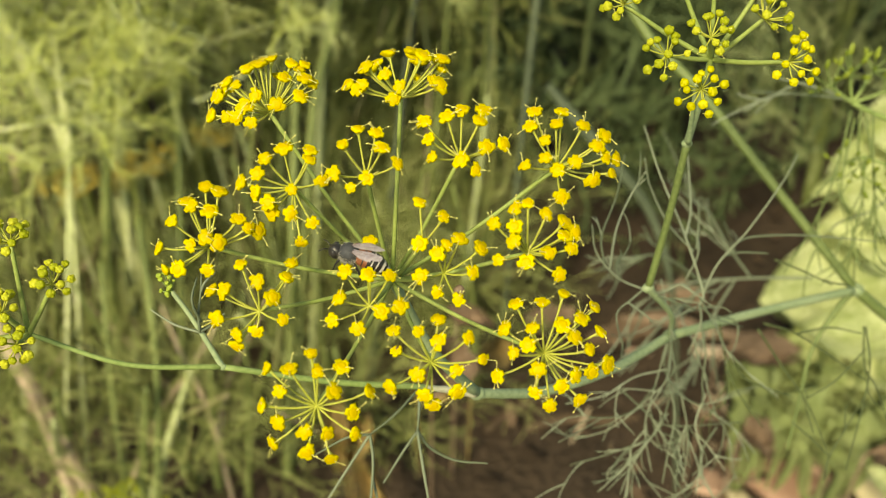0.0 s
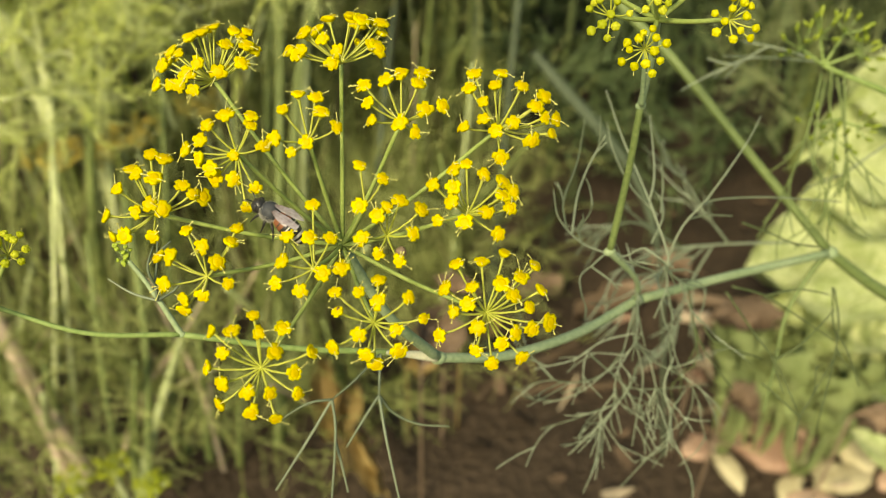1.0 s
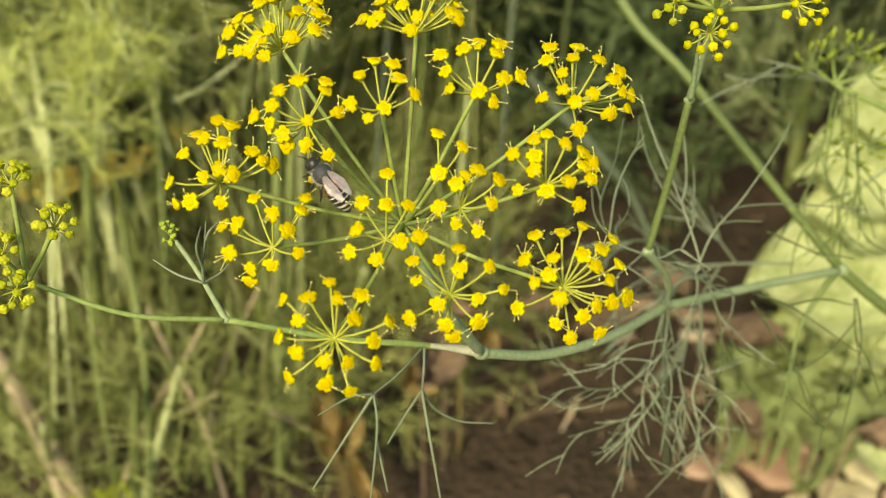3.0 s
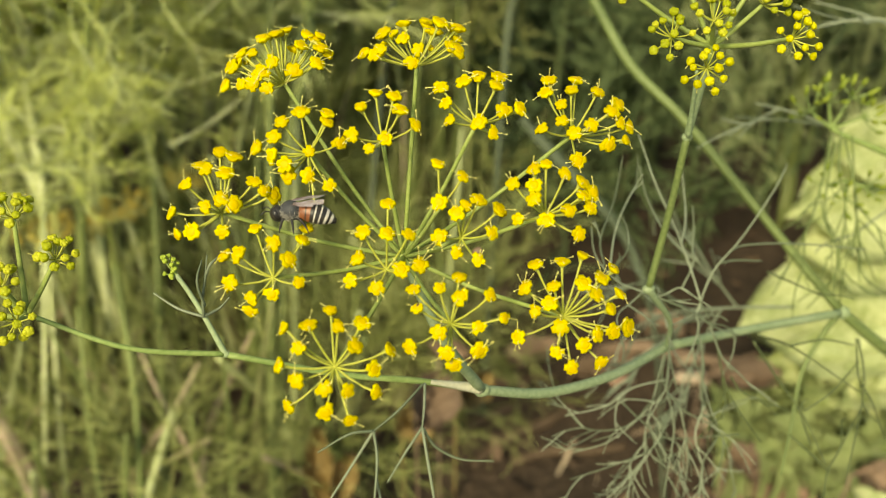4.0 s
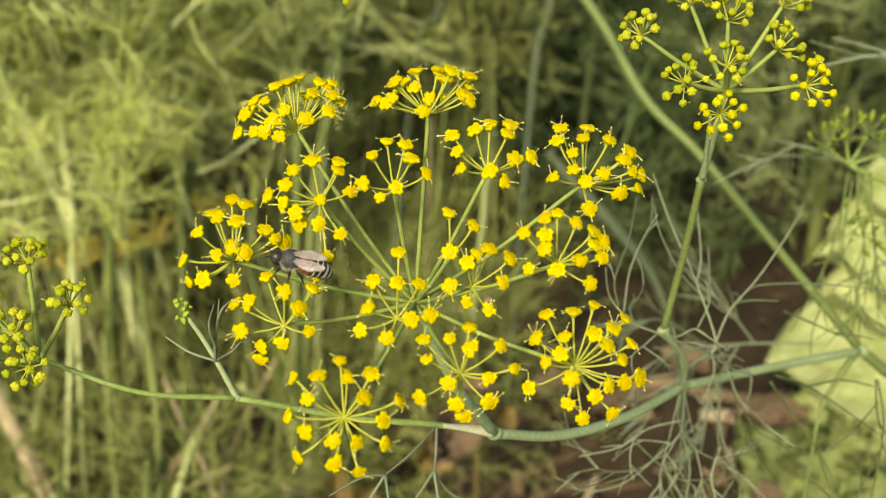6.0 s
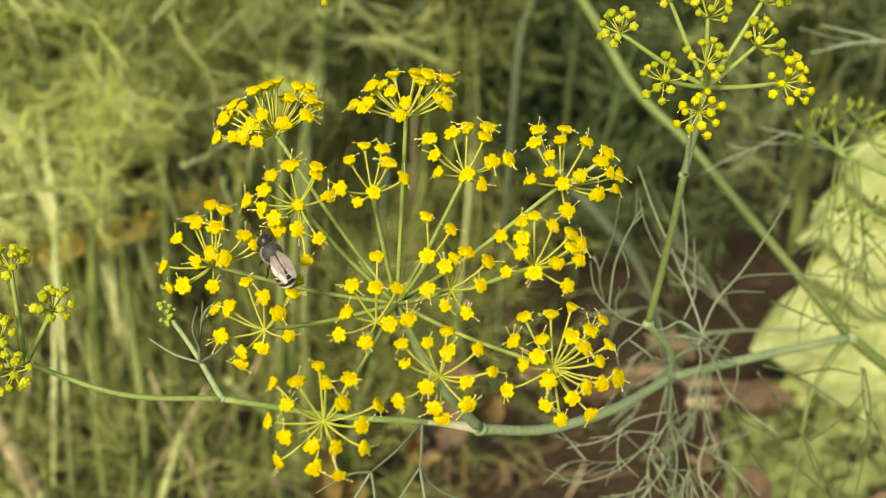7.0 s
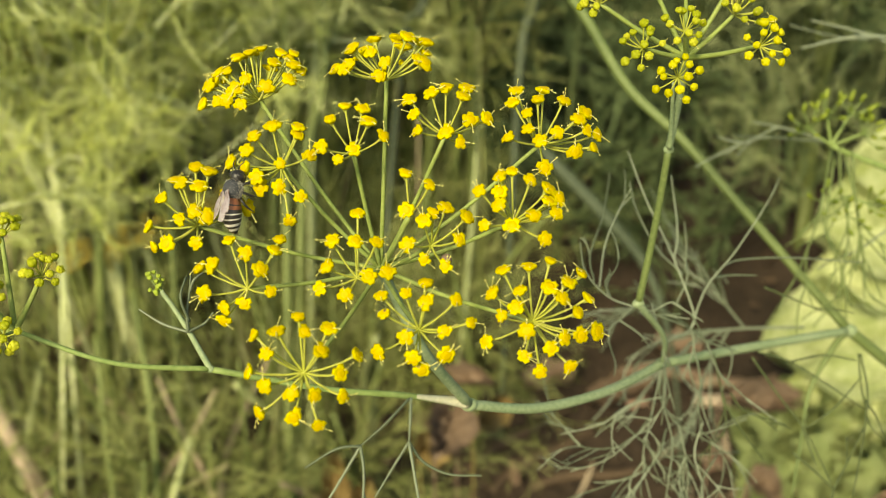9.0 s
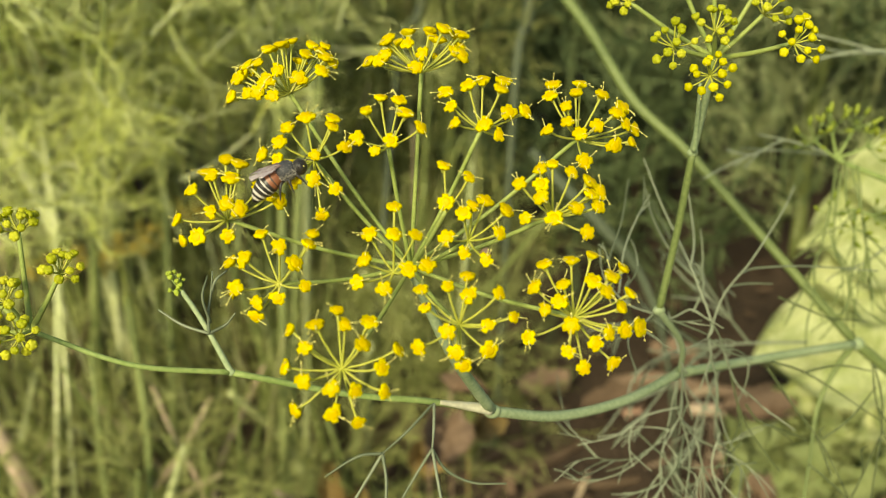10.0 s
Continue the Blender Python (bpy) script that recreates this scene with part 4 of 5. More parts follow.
def build_young_stems():
    """Thin green and brown stems that stand between the clumps."""
    rng, shapes = random.Random(4), []
    for k in range(24):
        geo, tall = Geo(), (0.12, 0.17, 0.22, 0.28)[k % 4] * rng.uniform(0.85, 1.15)
        lean, r = rng.gauss(0, 0.03), rng.choice((0.0011, 0.0014, 0.0018, 0.0024, 0.003))
        stalk(geo, [(0, 0, -0.005), (lean * 0.2, 0.01, tall * 0.4), (lean, rng.gauss(0, 0.02), tall)], [r, r * 0.9, r * 0.4], 6, 5)
        shapes.append(geo.mesh("young_stem", (TANGLE, STALK, TANGLE, MIDDLE, STALK, (STRAW, TANGLE)[k % 2])[k // 4]))
    for k in range(280):
        x, y = rng.uniform(-0.45, 0.04), rng.uniform(0.42, 0.88)
        if x > -0.06 and y < 0.52:
            continue
        tall = min(3, max(0, int((y - 0.4) * 9) + rng.randrange(-1, 2)))
        ob = tagged(new("young_stem", shapes[tall + 4 * rng.randrange(6)]), "thin green or brown stem standing in the soil", "stem", "young stems in the bed")
        ob.matrix_basis = pose(x, y, 0, rng.gauss(0, 7), rng.gauss(0, 7), rng.uniform(0, 360))


build_young_stems()


def loose_stalk(name, label, points, radii, m, category="stalk", group=""):
    geo = Geo()
    base = at(*points[-1])
    stalk(geo, [np.array(at(*p) - base) for p in points], radii, 9, 7)
    ob = tagged(new(name, geo.mesh(name, m)), label, category, group)
    ob.matrix_basis = Matrix.Translation(base)


def build_stalks():
    dry, tall = "dry straw-coloured stalk leaning in the fennel bed", "upright pale green fennel stalk in the bed"
    loose_stalk("dry_stalk", dry, [(-292.9, 28.7, 565.0), (-264.6, 93.8, 575.6), (-221.7, 188.7, 596.6)], [0.004, 0.005, 0.0055], STRAW, group="dry stalks")
    loose_stalk("dry_stalk", dry, [(-268.0, 78.0, 572), (-246.0, 140.0, 580), (-232.0, 190.0, 592)], [0.0015, 0.003, 0.0035], STRAW, group="dry stalks")
    pale = "pale green fennel stalk with a whitish bloom"
    loose_stalk("fennel_stalk", pale, [(-300.8, -151.9, 600), (-282.4, -109.9, 600), (-264.0, -74.9, 600), (-248.5, -43.2, 600), (-243.3, -11.2, 600), (-228.0, 195.0, 600)], [0.0042, 0.005, 0.005, 0.0036, 0.0014, 0.001], PALE, group="fennel stalks")
    loose_stalk("fennel_stalk", pale, [(-249.1, -107.8, 585), (-245.3, -83.7, 585), (-240.2, -49.2, 585), (-238.3, -14.4, 585), (-238.0, 205.0, 585)], [0.0012, 0.0028, 0.0032, 0.0014, 0.001], PALE, group="fennel stalks")
    loose_stalk("fennel_stalk", pale, [(-250.2, -214.6, 660), (-246.7, -178.7, 660), (-240.9, -150.8, 660), (-215.0, 165.0, 660)], [0.003, 0.0036, 0.0025, 0.0012], PALE, group="fennel stalks")
    loose_stalk("fennel_stalk", tall, [(-213.5, -202.5, 640.0), (-202.4, -156.7, 640.6), (-189.5, -80.5, 641.7), (-179.7, 220.2, 646.5)], [0.002, 0.0024, 0.0022, 0.0022], STALK, group="fennel stalks")
    loose_stalk("fennel_stalk", tall, [(-83.5, -204.8, 648.1), (-84.7, -135.3, 649.2), (-99.8, -54.2, 650.8), (-109.1, 224.1, 655.5)], [0.0036, 0.0036, 0.0029, 0.0029], STALK, group="fennel stalks")
    loose_stalk("dry_stalk", dry, [(153.4, 78.4, 599.1), (179.8, 80.7, 603.8), (217.5, 88.4, 618.3)], [0.0035, 0.0045, 0.004], STRAW, group="dry stalks")
    loose_stalk("dry_stalk", dry, [(-185.5, 60.1, 603.9), (-173.2, 88.7, 604.2), (-153.8, 128.0, 604.6), (-140.8, 195.1, 625.5)], [0.001, 0.0013, 0.0014, 0.0014], STRAW, group="dry stalks")
    loose_stalk("dry_stalk", dry, [(-150.5, 68.5, 613.5), (-169.3, 103.8, 609.4), (-189.5, 135.0, 605.2), (-211.1, 191.5, 616.5)], [0.001, 0.0016, 0.0016, 0.0015], STRAW, group="dry stalks")
    loose_stalk("fennel_stalk", tall, [(-209.6, 29.2, 563.8), (-203.4, 99.2, 564.8), (-190.5, 192.5, 566.1)], [0.0014, 0.0018, 0.0018], STALK, group="fennel stalks")
    loose_stalk("fennel_stalk", tall, [(-191.2, 2.7, 573.1), (-179.1, 90.9, 574.3), (-177.0, 196.0, 576.0)], [0.0019, 0.0024, 0.0026], STALK, group="fennel stalks")
    loose_stalk("fennel_stalk", tall, [(-108.9, -201.9, 638.5), (-109.1, 9.4, 641.9), (-109.3, 220.6, 645.4)], [0.0026, 0.003, 0.0032], STALK, group="fennel stalks")
    grey = "grey-green fennel stalk with the shade of the bed in its colour"
    loose_stalk("fennel_stalk", tall, [(-123.9, -238.1, 700), (-123.6, -170.1, 700), (-128.0, -60.0, 700), (-128.0, 142.0, 700)], [0.0032, 0.0036, 0.003, 0.0026], STALK, group="fennel stalks")
    loose_stalk("fennel_stalk", tall, [(-89.8, -235.1, 690), (-92.2, -176.4, 690), (-98.2, -109.7, 690), (-101.0, 148.0, 690)], [0.0036, 0.0042, 0.003, 0.0026], MIDDLE, group="fennel stalks")
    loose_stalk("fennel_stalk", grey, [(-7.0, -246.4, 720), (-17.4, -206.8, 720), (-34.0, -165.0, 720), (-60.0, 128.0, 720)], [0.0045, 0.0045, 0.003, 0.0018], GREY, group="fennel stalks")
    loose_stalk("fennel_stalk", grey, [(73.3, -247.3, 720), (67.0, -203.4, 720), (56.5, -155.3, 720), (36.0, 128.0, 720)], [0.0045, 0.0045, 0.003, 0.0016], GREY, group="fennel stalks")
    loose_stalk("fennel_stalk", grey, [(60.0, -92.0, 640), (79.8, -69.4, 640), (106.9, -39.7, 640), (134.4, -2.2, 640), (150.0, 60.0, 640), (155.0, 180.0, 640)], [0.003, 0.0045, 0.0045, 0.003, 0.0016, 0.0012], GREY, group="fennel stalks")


build_stalks()


def distant_umbel(centre, wide, m, label):
    """A flower head among the clumps: rays from one node with small round heads, on a thin stalk."""
    geo, rng = Geo(), random.Random(round(centre[0]))
    top = at(*centre)
    head = tagged(new("flower_head"), label, "flower head", "flower heads in the bed")
    head.matrix_basis = Matrix.Translation((top.x, top.y, 0))
    hub = Vector((0, 0, top.z - wide * 0.8))
    stalk(geo, [(0.01, 0.01, -0.005), (0.004, 0.004, hub.z * 0.6), tuple(hub)], [0.002, 0.0016, 0.0012], 6, 5)
    part("stem", geo.mesh("stem", PALE), head)
    for k in range(12):
        a, r = k * 2.4, wide * math.sqrt((k + 0.5) / 12)
        e = Vector((math.cos(a) * r, math.sin(a) * r, top.z + wide * rng.uniform(-0.1, 0.2)))
        geo = Geo()
        tubes(geo, [[tuple(hub), tuple(hub * 0.5 + e * 0.5), tuple(e)]], [[0.0006, 0.0005, 0.0005]], 5)
        part("umbel_ray", geo.mesh("umbel_ray", PALE), head)
        geo = Geo()
        for _ in range(7):
            ball(geo, e + Vector([rng.gauss(0, wide * 0.12) for _ in range(3)]), min(0.0016, wide * 0.11), (0, 0, 1), 0.8, 6, 4)
        part("umbellet", geo.mesh("umbellet", m), head)


for spot in ((-191.9, 157.2, 491.9), (-174.5, 152.1, 502.2), (-150.2, 158.9, 491.6)):
    distant_umbel(spot, 0.01, YOUNG, "small yellow-green flower head low in the bed")
for spot in ((-257.6, -15.8, 623.8), (-231.7, -21.8, 643.3), (-210.1, -35.5, 652.7), (-173.2, -57.1, 681.8), (-284.2, -161.0, 641.8)):
    distant_umbel(spot, 0.02, OCHRE, "fading ochre flower head among the feathery leaves")


def broad_leaf(geo, base, tip, up, wide):
    """A broad, cupped leaf blade with a wavy rim, two-sided with thickness."""
    base, tip, up = Vector(base), Vector(tip), Vector(up)
    long = tip - base
    side = long.cross(up).normalized()
    up = side.cross(long).normalized()
    n, m, v = 14, 12, []
    for layer in (0.0004, -0.0004):
        for i in range(n + 1):
            w = i / n
            half = wide * (math.sin(math.pi * (0.06 + 0.92 * w)) ** 0.6)
            for j in range(m + 1):
                q = (j / m - 0.5) * 2
                wave = 0.012 * noise.noise(Vector((w * 5, q * 4, base.x * 40))) + 0.02 * abs(q) ** 1.5 - 0.05 * w * w * long.length
                v.append(tuple(base + long * w + side * q * half * (1 + 0.12 * noise.noise(Vector((w * 5, (q > 0) * 9.0, base.y * 30)))) + up * (wave + layer)))
    k, top, f = m + 1, (n + 1) * (m + 1), []
    for i in range(n):
        for j in range(m):
            f.append((i * k + j, i * k + j + 1, (i + 1) * k + j + 1, (i + 1) * k + j))
            f.append((top + i * k + j, top + (i + 1) * k + j, top + (i + 1) * k + j + 1, top + i * k + j + 1))
    geo.add(v, f)


def build_broad_plant():
    plant_b = tagged(new("broad_leaf_plant"), "low plant with big pale green sunlit leaves", "plant")
    foot = Vector(at(*(357.3, 166.2, 637.5)))
    foot.z = 0
    plant_b.matrix_basis = Matrix.Translation(foot)
    for a, b, wide in (((330.0, 44.0, 616), (199.0, 46.0, 608), 0.046), ((345.0, -22.0, 640), (234.0, -24.0, 616), 0.042), ((345.0, -66.0, 650), (258.0, -56.0, 626), 0.03), ((329.4, 139.2, 587.5), (241.8, 128.2, 588.6), 0.045),
                       ((330.0, 12.0, 622), (232.0, 2.0, 612), 0.03), ((321.1, 78.0, 596.5), (207.0, 76.0, 597), 0.028), ((311.2, 104.9, 592.2), (234.9, 98.3, 588.2), 0.032)):
        p, q = at(*a) - foot, at(*b) - foot
        geo = Geo()
        broad_leaf(geo, p, q, (0, -0.5, 0.8), wide)
        part("leaf", geo.mesh("leaf", BROAD), plant_b)
        geo = Geo()
        stalk(geo, [(0, 0, -0.01), (p.x * 0.5, p.y * 0.5, p.z * 0.7), tuple(p)], [0.004, 0.003, 0.0025], 8, 6)
        part("leaf_stalk", geo.mesh("leaf_stalk", STALK), plant_b)


build_broad_plant()


def make_fly():
    """A small dark fly."""
    mm = 0.001
    shell = material("dark fly shell", (0.02, 0.018, 0.015), (0.07, 0.06, 0.05), 0.4, 900, 5000)
    pane = material("smoky fly wing", (0.05, 0.045, 0.04), (0.14, 0.13, 0.12), 0.3, 500, 3000)
    fly = tagged(new("fly"), "small dark fly darting past the stems", "fly")
    for name, y, r, long, m in (("head", 1.7, 0.55, 0.8, shell), ("thorax", 0.7, 0.75, 1.2, shell), ("abdomen", -1.0, 0.8, 1.6, shell)):
        geo = Geo()
        ball(geo, (0, y * mm, 0), r * mm, (0, 1, 0), long, 10, 7)
        part(name, geo.mesh(name, m), fly)
    for s in (1, -1):
        geo = Geo()
        ball(geo, (s * 0.7 * mm, -1.2 * mm, 0.7 * mm), 0.16 * mm, (s * 0.35, -1, 0), 11, 8, 6)
        part("wing", geo.mesh("wing", pane), fly)
        for y in (1.2, 0.7, 0.2):
            geo = Geo()
            stalk(geo, [(s * 0.5 * mm, y * mm, -0.4 * mm), (s * 1.3 * mm, y * mm, -0.3 * mm), (s * 1.6 * mm, (y - 0.3) * mm, -1.1 * mm)], [0.1 * mm, 0.1 * mm, 0.06 * mm], 5, 3)
            part("leg", geo.mesh("leg", shell), fly)
    return fly


fly = make_fly()


def build_litter():
    """Dry leaf bits, small stones and a seedling on the bare soil."""
    rng = random.Random(8)
    geo = Geo()
    for _ in range(420):
        x, y, r = rng.uniform(-0.5, 0.6), rng.uniform(0.35, 1.1), rng.uniform(0.003, 0.01)
        if rng.random() > (1.0 if x > 0.12 else 0.5):
            continue
        q = Euler((rng.uniform(-0.5, 0.5), rng.uniform(-0.5, 0.5), rng.uniform(0, 6.3))).to_matrix()
        bits = [(-1, -0.35, 0.1), (0, -0.45, 0), (1, -0.15, 0.25), (1, 0.2, 0.2), (0, 0.45, 0.05), (-1, 0.3, 0.15)]
        top = [tuple(q @ (Vector(b) * r) + Vector((x, y, 0.014))) for b in bits]
        low = [(a, b, c - 0.0006) for a, b, c in top]
        geo.add(top + low, [(0, 1, 4, 5), (1, 2, 3, 4), (11, 10, 7, 6), (10, 9, 8, 7), (0, 6, 7, 1), (1, 7, 8, 2), (2, 8, 9, 3), (3, 9, 10, 4), (4, 10, 11, 5), (5, 11, 6, 0)])
    tagged(new("leaf_litter", geo.mesh("leaf_litter", LITTER, smooth=False)), "dry brown leaf bits scattered on the soil", "leaf litter", kind="stuff")
    geo = Geo()
    for _ in range(60):
        x, y, r = rng.gauss(0.22, 0.05), rng.gauss(0.5, 0.06), rng.uniform(0.005, 0.016)
        q = Euler((rng.uniform(-0.6, 0.6), rng.uniform(-0.6, 0.6), rng.uniform(0, 6.3))).to_matrix()
        side = rng.uniform(0.15, 0.7)
        top = [tuple(q @ (Vector((a, b * side, c)) * r) + Vector((x, y, 0.016))) for a, b, c in ((-1, -0.3, 0.1), (0, -0.5, 0), (1, -0.1, 0.3), (1, 0.2, 0.2), (0, 0.5, 0.05), (-1, 0.3, 0.2))]
        low = [(a, b, c - 0.0006) for a, b, c in top]
        geo.add(top + low, [(0, 1, 4, 5), (1, 2, 3, 4), (11, 10, 7, 6), (10, 9, 8, 7), (0, 6, 7, 1), (1, 7, 8, 2), (2, 8, 9, 3), (3, 9, 10, 4), (4, 10, 11, 5), (5, 11, 6, 0)])
    tagged(new("dry_chaff", geo.mesh("dry_chaff", CHAFF, smooth=False)), "pale pinkish dry plant bits strewn over the soil", "leaf litter", kind="stuff")
    slabs = ((0.222, 0.452, 0.034, 0.3, STONE), (0.262, 0.468, 0.02, 0.3, STONE), (0.198, 0.424, 0.016, 0.4, CREAM), (0.268, 0.418, 0.024, 0.35, CREAM), (0.235, 0.41, 0.014, 0.4, CREAM), (0.285, 0.44, 0.022, 0.35, CREAM), (0.192, 0.515, 0.012, 0.4, STONE),
             (0.15, 0.59, 0.014, 0.3, STONE), (0.31, 0.42, 0.024, 0.35, STONE), (0.245, 0.395, 0.02, 0.35, STONE), (0.25, 0.44, 0.016, 0.4, CREAM), (0.178, 0.445, 0.016, 0.35, STONE), (0.24, 0.49, 0.012, 0.4, CREAM), (0.3, 0.475, 0.014, 0.4, CREAM))
    for k, (x, y, r, flat, m) in enumerate(slabs):
        geo, sides = Geo(), 11
        rim = [(math.cos(a) * q, math.sin(a) * q * 0.62) for a, q in ((2 * math.pi * n / sides, r * rng.uniform(0.55, 1.3)) for n in range(sides))]
        tilt = rng.uniform(-0.15, 0.15)
        v = [(x2 * w, y2 * w, r * flat * h + x2 * w * tilt + 0.08 * r * noise.noise(Vector((x2 * 90, y2 * 90, h * 3 + k)))) for w, h in ((0.85, -0.6), (1.0, -0.1), (0.97, 0.35), (0.8, 0.6), (0.4, 0.68), (0.01, 0.66)) for x2, y2 in rim]
        geo.add(v, [(n * sides + c, n * sides + (c + 1) % sides, (n + 1) * sides + (c + 1) % sides, (n + 1) * sides + c) for n in range(5) for c in range(sides)])
        ob = tagged(new("stone", geo.mesh("stone", m)), "flat pinkish stone lying on the soil" if m == STONE else "pale cream stone lying on the soil", "stone", "stones on the soil")
        ob.matrix_basis = pose(x, y, r * flat * 0.5, 0, 0, rng.uniform(0, 360))
    for spot, size in (((215.6, 98.2, 588.5), 0.042), ((194.6, 94.6, 588.8), 0.028), ((241.2, 112.2, 578.4), 0.04), ((235.7, 81.7, 608.0), 0.03), ((268.3, 96.8, 587.7), 0.035)):
        foot = at(*spot)
        weed = tagged(new("seedling"), "bright green seedling growing from the soil", "seedling", "seedlings")
        weed.matrix_basis = Matrix.Translation((foot.x, foot.y, 0.0))
        for k in range(11):
            a = k * 2.4
            geo = Geo()
            tip = Vector((math.cos(a) * size, math.sin(a) * size, foot.z * 0.7 + size * rng.uniform(0.1, 0.9))) * rng.uniform(0.7, 1.0)
            broad_leaf(geo, tip * 0.4 + Vector((0, 0, foot.z * 0.3)), tip * 1.0 + Vector((0, 0, foot.z * 0.3)), (0, -0.3, 0.9), size * 0.26)
            stalk(geo, [(0, 0, -0.005), tuple(tip * 0.3), tuple(tip * 0.45 + Vector((0, 0, foot.z * 0.3)))], [0.001, 0.001, 0.0008], 6, 4)
            part("leaf", geo.mesh("leaf", WEED), weed)


build_litter()


def dry_leaf(a, b, up, wide, m, label):
    geo, foot = Geo(), at(*a)
    base = Vector((foot.x, foot.y, 0))
    broad_leaf(geo, foot - base, at(*b) - base, up, wide)
    stalk(geo, [(0, 0.01, -0.004), (0, 0.004, foot.z * 0.5), (0, 0, foot.z)], [0.001, 0.001, 0.0008], 6, 4)
    ob = tagged(new("withered_leaf", geo.mesh("withered_leaf", m)), label, "leaf", "withered leaves")
    ob.matrix_basis = Matrix.Translation(base)


def build_dry_leaves():
    """Withered tan leaves lying and standing low behind the flowers."""
    for a, b, up, wide in (((3.3, 60.4, 561.1), (26.2, 61.1, 550.7), (0, -0.6, 0.8), 0.006), ((-9.5, 99.3, 521.9), (-0.1, 74.3, 541.4), (0, -0.9, 0.3), 0.014), ((158.1, 74.6, 559.0), (199.9, 79.6, 568.4), (0, -0.5, 0.8), 0.01),
                           ((188.7, -134.7, 895.2), (194.5, -112.2, 895.6), (0, -0.9, 0.3), 0.007), ((166.7, 117.0, 539.5), (179.3, 127.5, 529.5), (0, -0.5, 0.8), 0.007), ((228.5, 122.3, 518.7), (253.2, 131.8, 518.5), (0, -0.5, 0.8), 0.009)):
        dry_leaf(a, b, up, wide, WITHERED, "withered tan leaf low over the soil")
    for (x, y), (u, w), wide in (((0.029, 0.634), (0.067, 0.665), 0.011), ((0.059, 0.587), (0.099, 0.596), 0.008), ((0.106, 0.565), (0.158, 0.578), 0.009), ((-0.030, 0.527), (-0.004, 0.545), 0.008), ((0.172, 0.632), (0.208, 0.620), 0.009)):
        geo = Geo()
        broad_leaf(geo, (0, 0, 0), (u - x, w - y, 0.004), (0, -0.2, 1), wide)
        ob = tagged(new("fallen_leaf", geo.mesh("fallen_leaf", WITHERED)), "dry tan leaf lying on the soil", "leaf", "fallen leaves on the soil")
        ob.matrix_basis = Matrix.Translation((x, y, 0.012))
    for a, b, wide in (((-63.5, 158, 590), (-72.0, 108, 600), 0.009), ((-60.0, 150, 585), (-52.0, 122, 590), 0.008), ((-30.0, 185, 570), (-50.0, 150, 585), 0.006), ((-20.0, 112, 600), (-8.0, 92, 600), 0.012), ((14.0, 92, 600), (32.0, 74, 605), 0.009)):
        dry_leaf(a, b, (0, -0.9, 0.3), wide, AUTUMN, "ochre dry leaf hanging low behind the flowers")


build_dry_leaves()


def build_sticks():
    """Dead brown stems lying on the soil."""
    for (x, y), (u, w), r in (((-0.000, 0.494), (0.094, 0.572), 0.004), ((0.027, 0.483), (0.108, 0.545), 0.005), ((-0.039, 0.560), (0.099, 0.581), 0.003), ((0.056, 0.487), (0.139, 0.502), 0.004), ((0.136, 0.611), (0.246, 0.593), 0.006)):
        geo = Geo()
        stalk(geo, [(0, 0, 0), ((u - x) * 0.35, (w - y) * 0.35 + r, r * 0.4), ((u - x) * 0.7, (w - y) * 0.7, 0), (u - x, w - y, 0)], [r * 0.6, r, r * 0.9, r * 0.5], 8, 6)
        ob = tagged(new("dead_stem", geo.mesh("dead_stem", WITHERED if r > 0.0055 else BROWN)), "dead brown stem lying on the soil", "stem", "dead stems on the soil")
        ob.matrix_basis = Matrix.Translation((x, y, r * 0.9 + 0.004))


build_sticks()


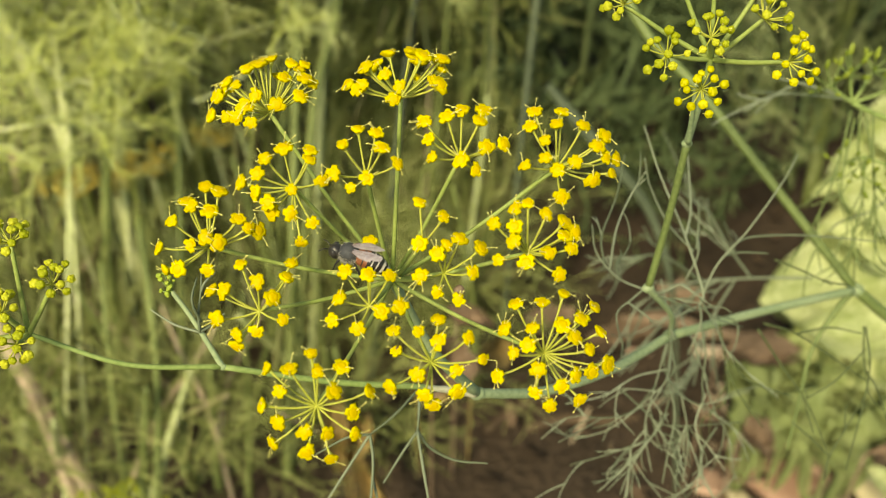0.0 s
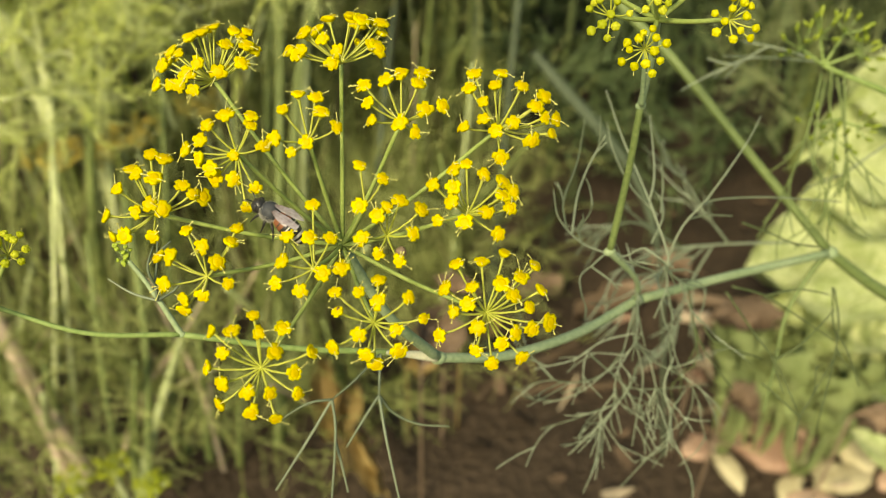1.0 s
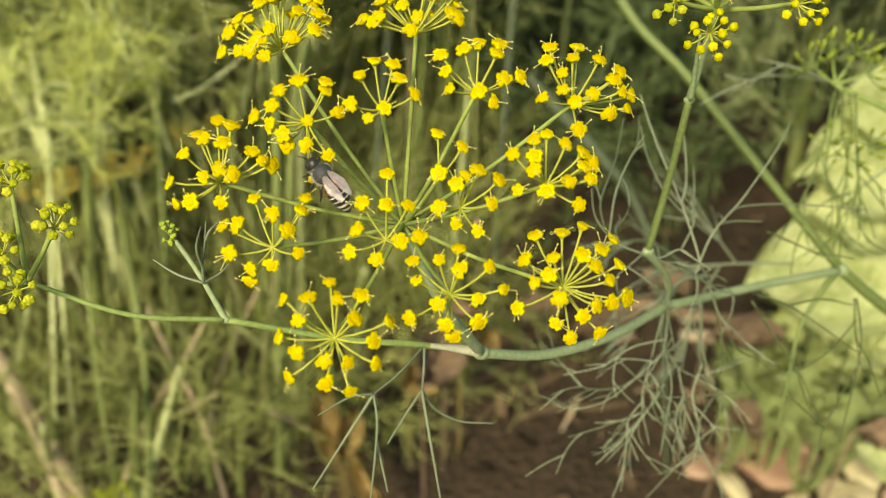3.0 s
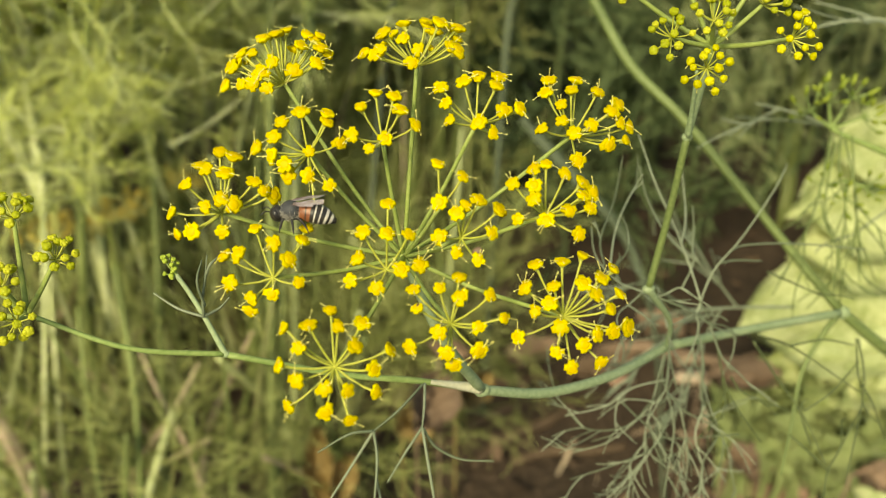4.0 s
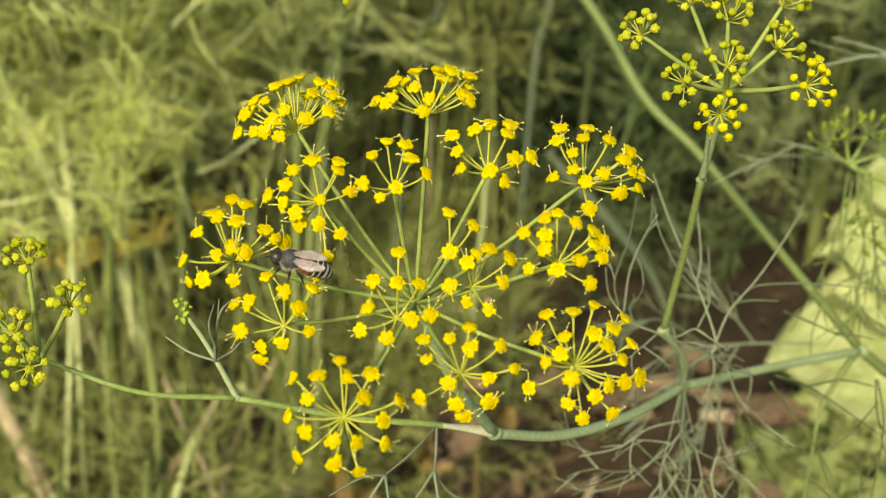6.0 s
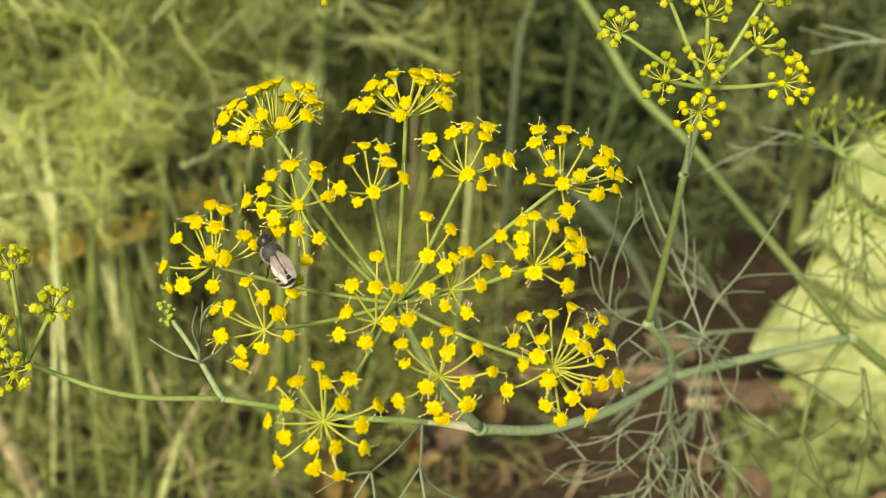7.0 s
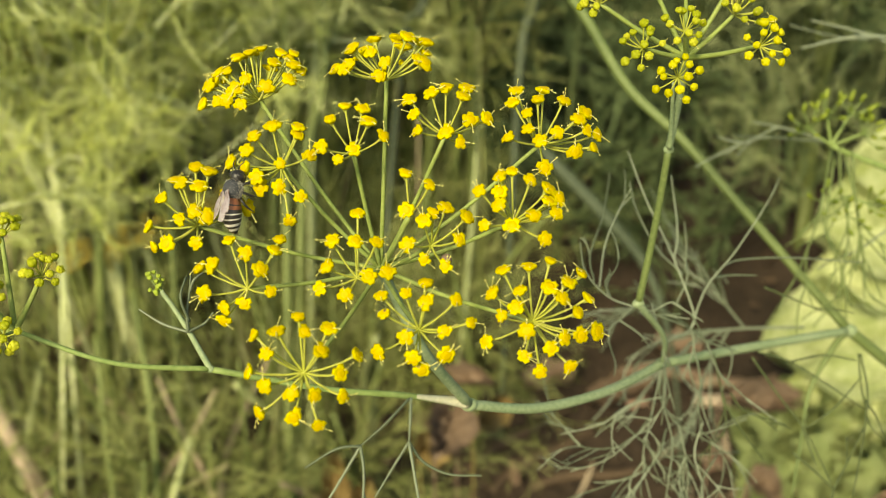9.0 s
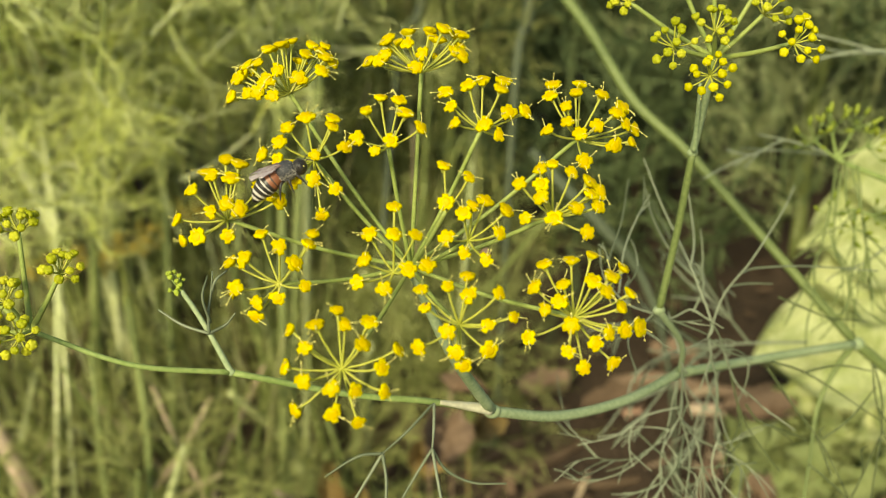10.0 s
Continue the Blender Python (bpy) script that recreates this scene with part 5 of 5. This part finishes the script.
def motions():
    walk(plant, [
        (0, pose(0.10600, 0.19925, 0.34871, 3.398, 1.525, 4.358)),
    (0.5, pose(0.10647, 0.20129, 0.34775, 5.360, 2.197, 5.169)),
    (1, pose(0.10216, 0.19874, 0.34976, 2.707, 0.396, 3.426)),
    (1.5, pose(0.10321, 0.19895, 0.34937, 3.354, 0.960, 3.906)),
    (2, pose(0.10266, 0.19791, 0.35088, 1.094, 0.705, 3.234)),
    (2.5, pose(0.10608, 0.20118, 0.34974, 1.573, 3.447, 4.605)),
    (2.7, pose(0.10761, 0.20098, 0.34849, 1.611, 4.064, 4.763)),
    (3.8, pose(0.10582, 0.19880, 0.34992, -1.567, 2.703, 4.004)),
    (4, pose(0.10886, 0.19974, 0.34900, 0.181, 3.809, 4.177)),
    (4.5, pose(0.10591, 0.19993, 0.34912, 0.361, 3.462, 3.673)),
    (5, pose(0.10825, 0.20036, 0.34812, -0.570, 4.844, 4.524)),
    (5.5, pose(0.10858, 0.20167, 0.34629, 3.139, 4.311, 5.819)),
    (5.7, pose(0.10659, 0.20023, 0.34884, 0.666, 3.213, 4.858)),
    (6.8, pose(0.10676, 0.20055, 0.34859, 1.235, 3.527, 5.111)),
    (7, pose(0.10745, 0.19938, 0.34882, 1.434, 2.789, 4.051)),
    (7.5, pose(0.10801, 0.20157, 0.34784, 2.926, 3.430, 4.666)),
    (8, pose(0.10617, 0.19997, 0.34989, -1.229, 3.003, 3.841)),
    (8.5, pose(0.10888, 0.20124, 0.34868, 0.804, 4.826, 3.858)),
    (9, pose(0.10462, 0.19980, 0.35021, -0.960, 2.920, 3.330)),
    (9.5, pose(0.10760, 0.19984, 0.34919, -0.624, 4.002, 4.459)),
    (10, pose(0.10796, 0.19843, 0.35023, -2.259, 3.754, 4.511)),
    ])
    walk(bee, [
        (0, pose(-0.01319, 0.11032, 0.42160, 12.8, -16.2, 78.4)),
    (0.5, pose(-0.01255, 0.10810, 0.42011, 18.7, -11.2, 72.8)),
    (1, pose(-0.02323, 0.11256, 0.42126, 27.0, -9.7, 63.0)),
    (1.5, pose(-0.02242, 0.11082, 0.42136, 28.3, -8.9, 61.6)),
    (2, pose(-0.02527, 0.11412, 0.42480, 42.1, -5.8, 42.8)),
    (2.5, pose(-0.01610, 0.11430, 0.42987, 46.5, -10.3, 31.4)),
    (2.7, pose(-0.01358, 0.11369, 0.42981, 46.9, -10.6, 31.2)),
    (3.8, pose(-0.02245, 0.11838, 0.43282, -10.2, -19.2, 99.8)),
    (4, pose(-0.01829, 0.11639, 0.43183, -1.0, 2.5, 89.8)),
    (4.5, pose(-0.02389, 0.11727, 0.43053, 0.7, 1.9, 88.6)),
    (5, pose(-0.01800, 0.11751, 0.43408, -4.6, 1.4, 92.0)),
    (5.5, pose(-0.01639, 0.11077, 0.42610, -3.9, 0.6, 91.8)),
    (5.7, pose(-0.02195, 0.11432, 0.42880, -5.2, -22.2, 95.9)),
    (6.8, pose(-0.02144, 0.11408, 0.42972, 53.7, -8.6, 27.9)),
    (7, pose(-0.02343, 0.11475, 0.42787, 49.5, -14.6, 32.2)),
    (7.5, pose(-0.02123, 0.11386, 0.42693, 40.8, -0.4, 57.6)),
    (8, pose(-0.02639, 0.12064, 0.43456, 13.9, -14.2, 29.4)),
    (8.5, pose(-0.02304, 0.11970, 0.43593, 9.4, -16.3, 31.8)),
    (9, pose(-0.03119, 0.12162, 0.43501, 58.0, -9.7, -37.5)),
    (9.5, pose(-0.02428, 0.11951, 0.43725, 42.8, 12.6, -46.3)),
    (10, pose(-0.02346, 0.12074, 0.44038, 23.2, -0.7, -75.5)),
    ])
    walk(fly, [
        (0, pose(0.16369, 0.20688, 0.31807, 10, 0, 80)),
    (5.2, pose(0.16369, 0.20688, 0.31807, 10, 0, 80)),
    (5.4, pose(0.11318, 0.15426, 0.36972, 10, 0, 80)),
    (5.5, pose(0.06408, 0.11664, 0.40357, 10, 0, 80)),
    (5.6, pose(0.11329, 0.14879, 0.36051, 10, 0, 40)),
    (5.8, pose(0.16369, 0.20688, 0.31807, 10, 0, 80)),
    (10, pose(0.16369, 0.20688, 0.31807, 10, 0, 80)),
    ])


motions()
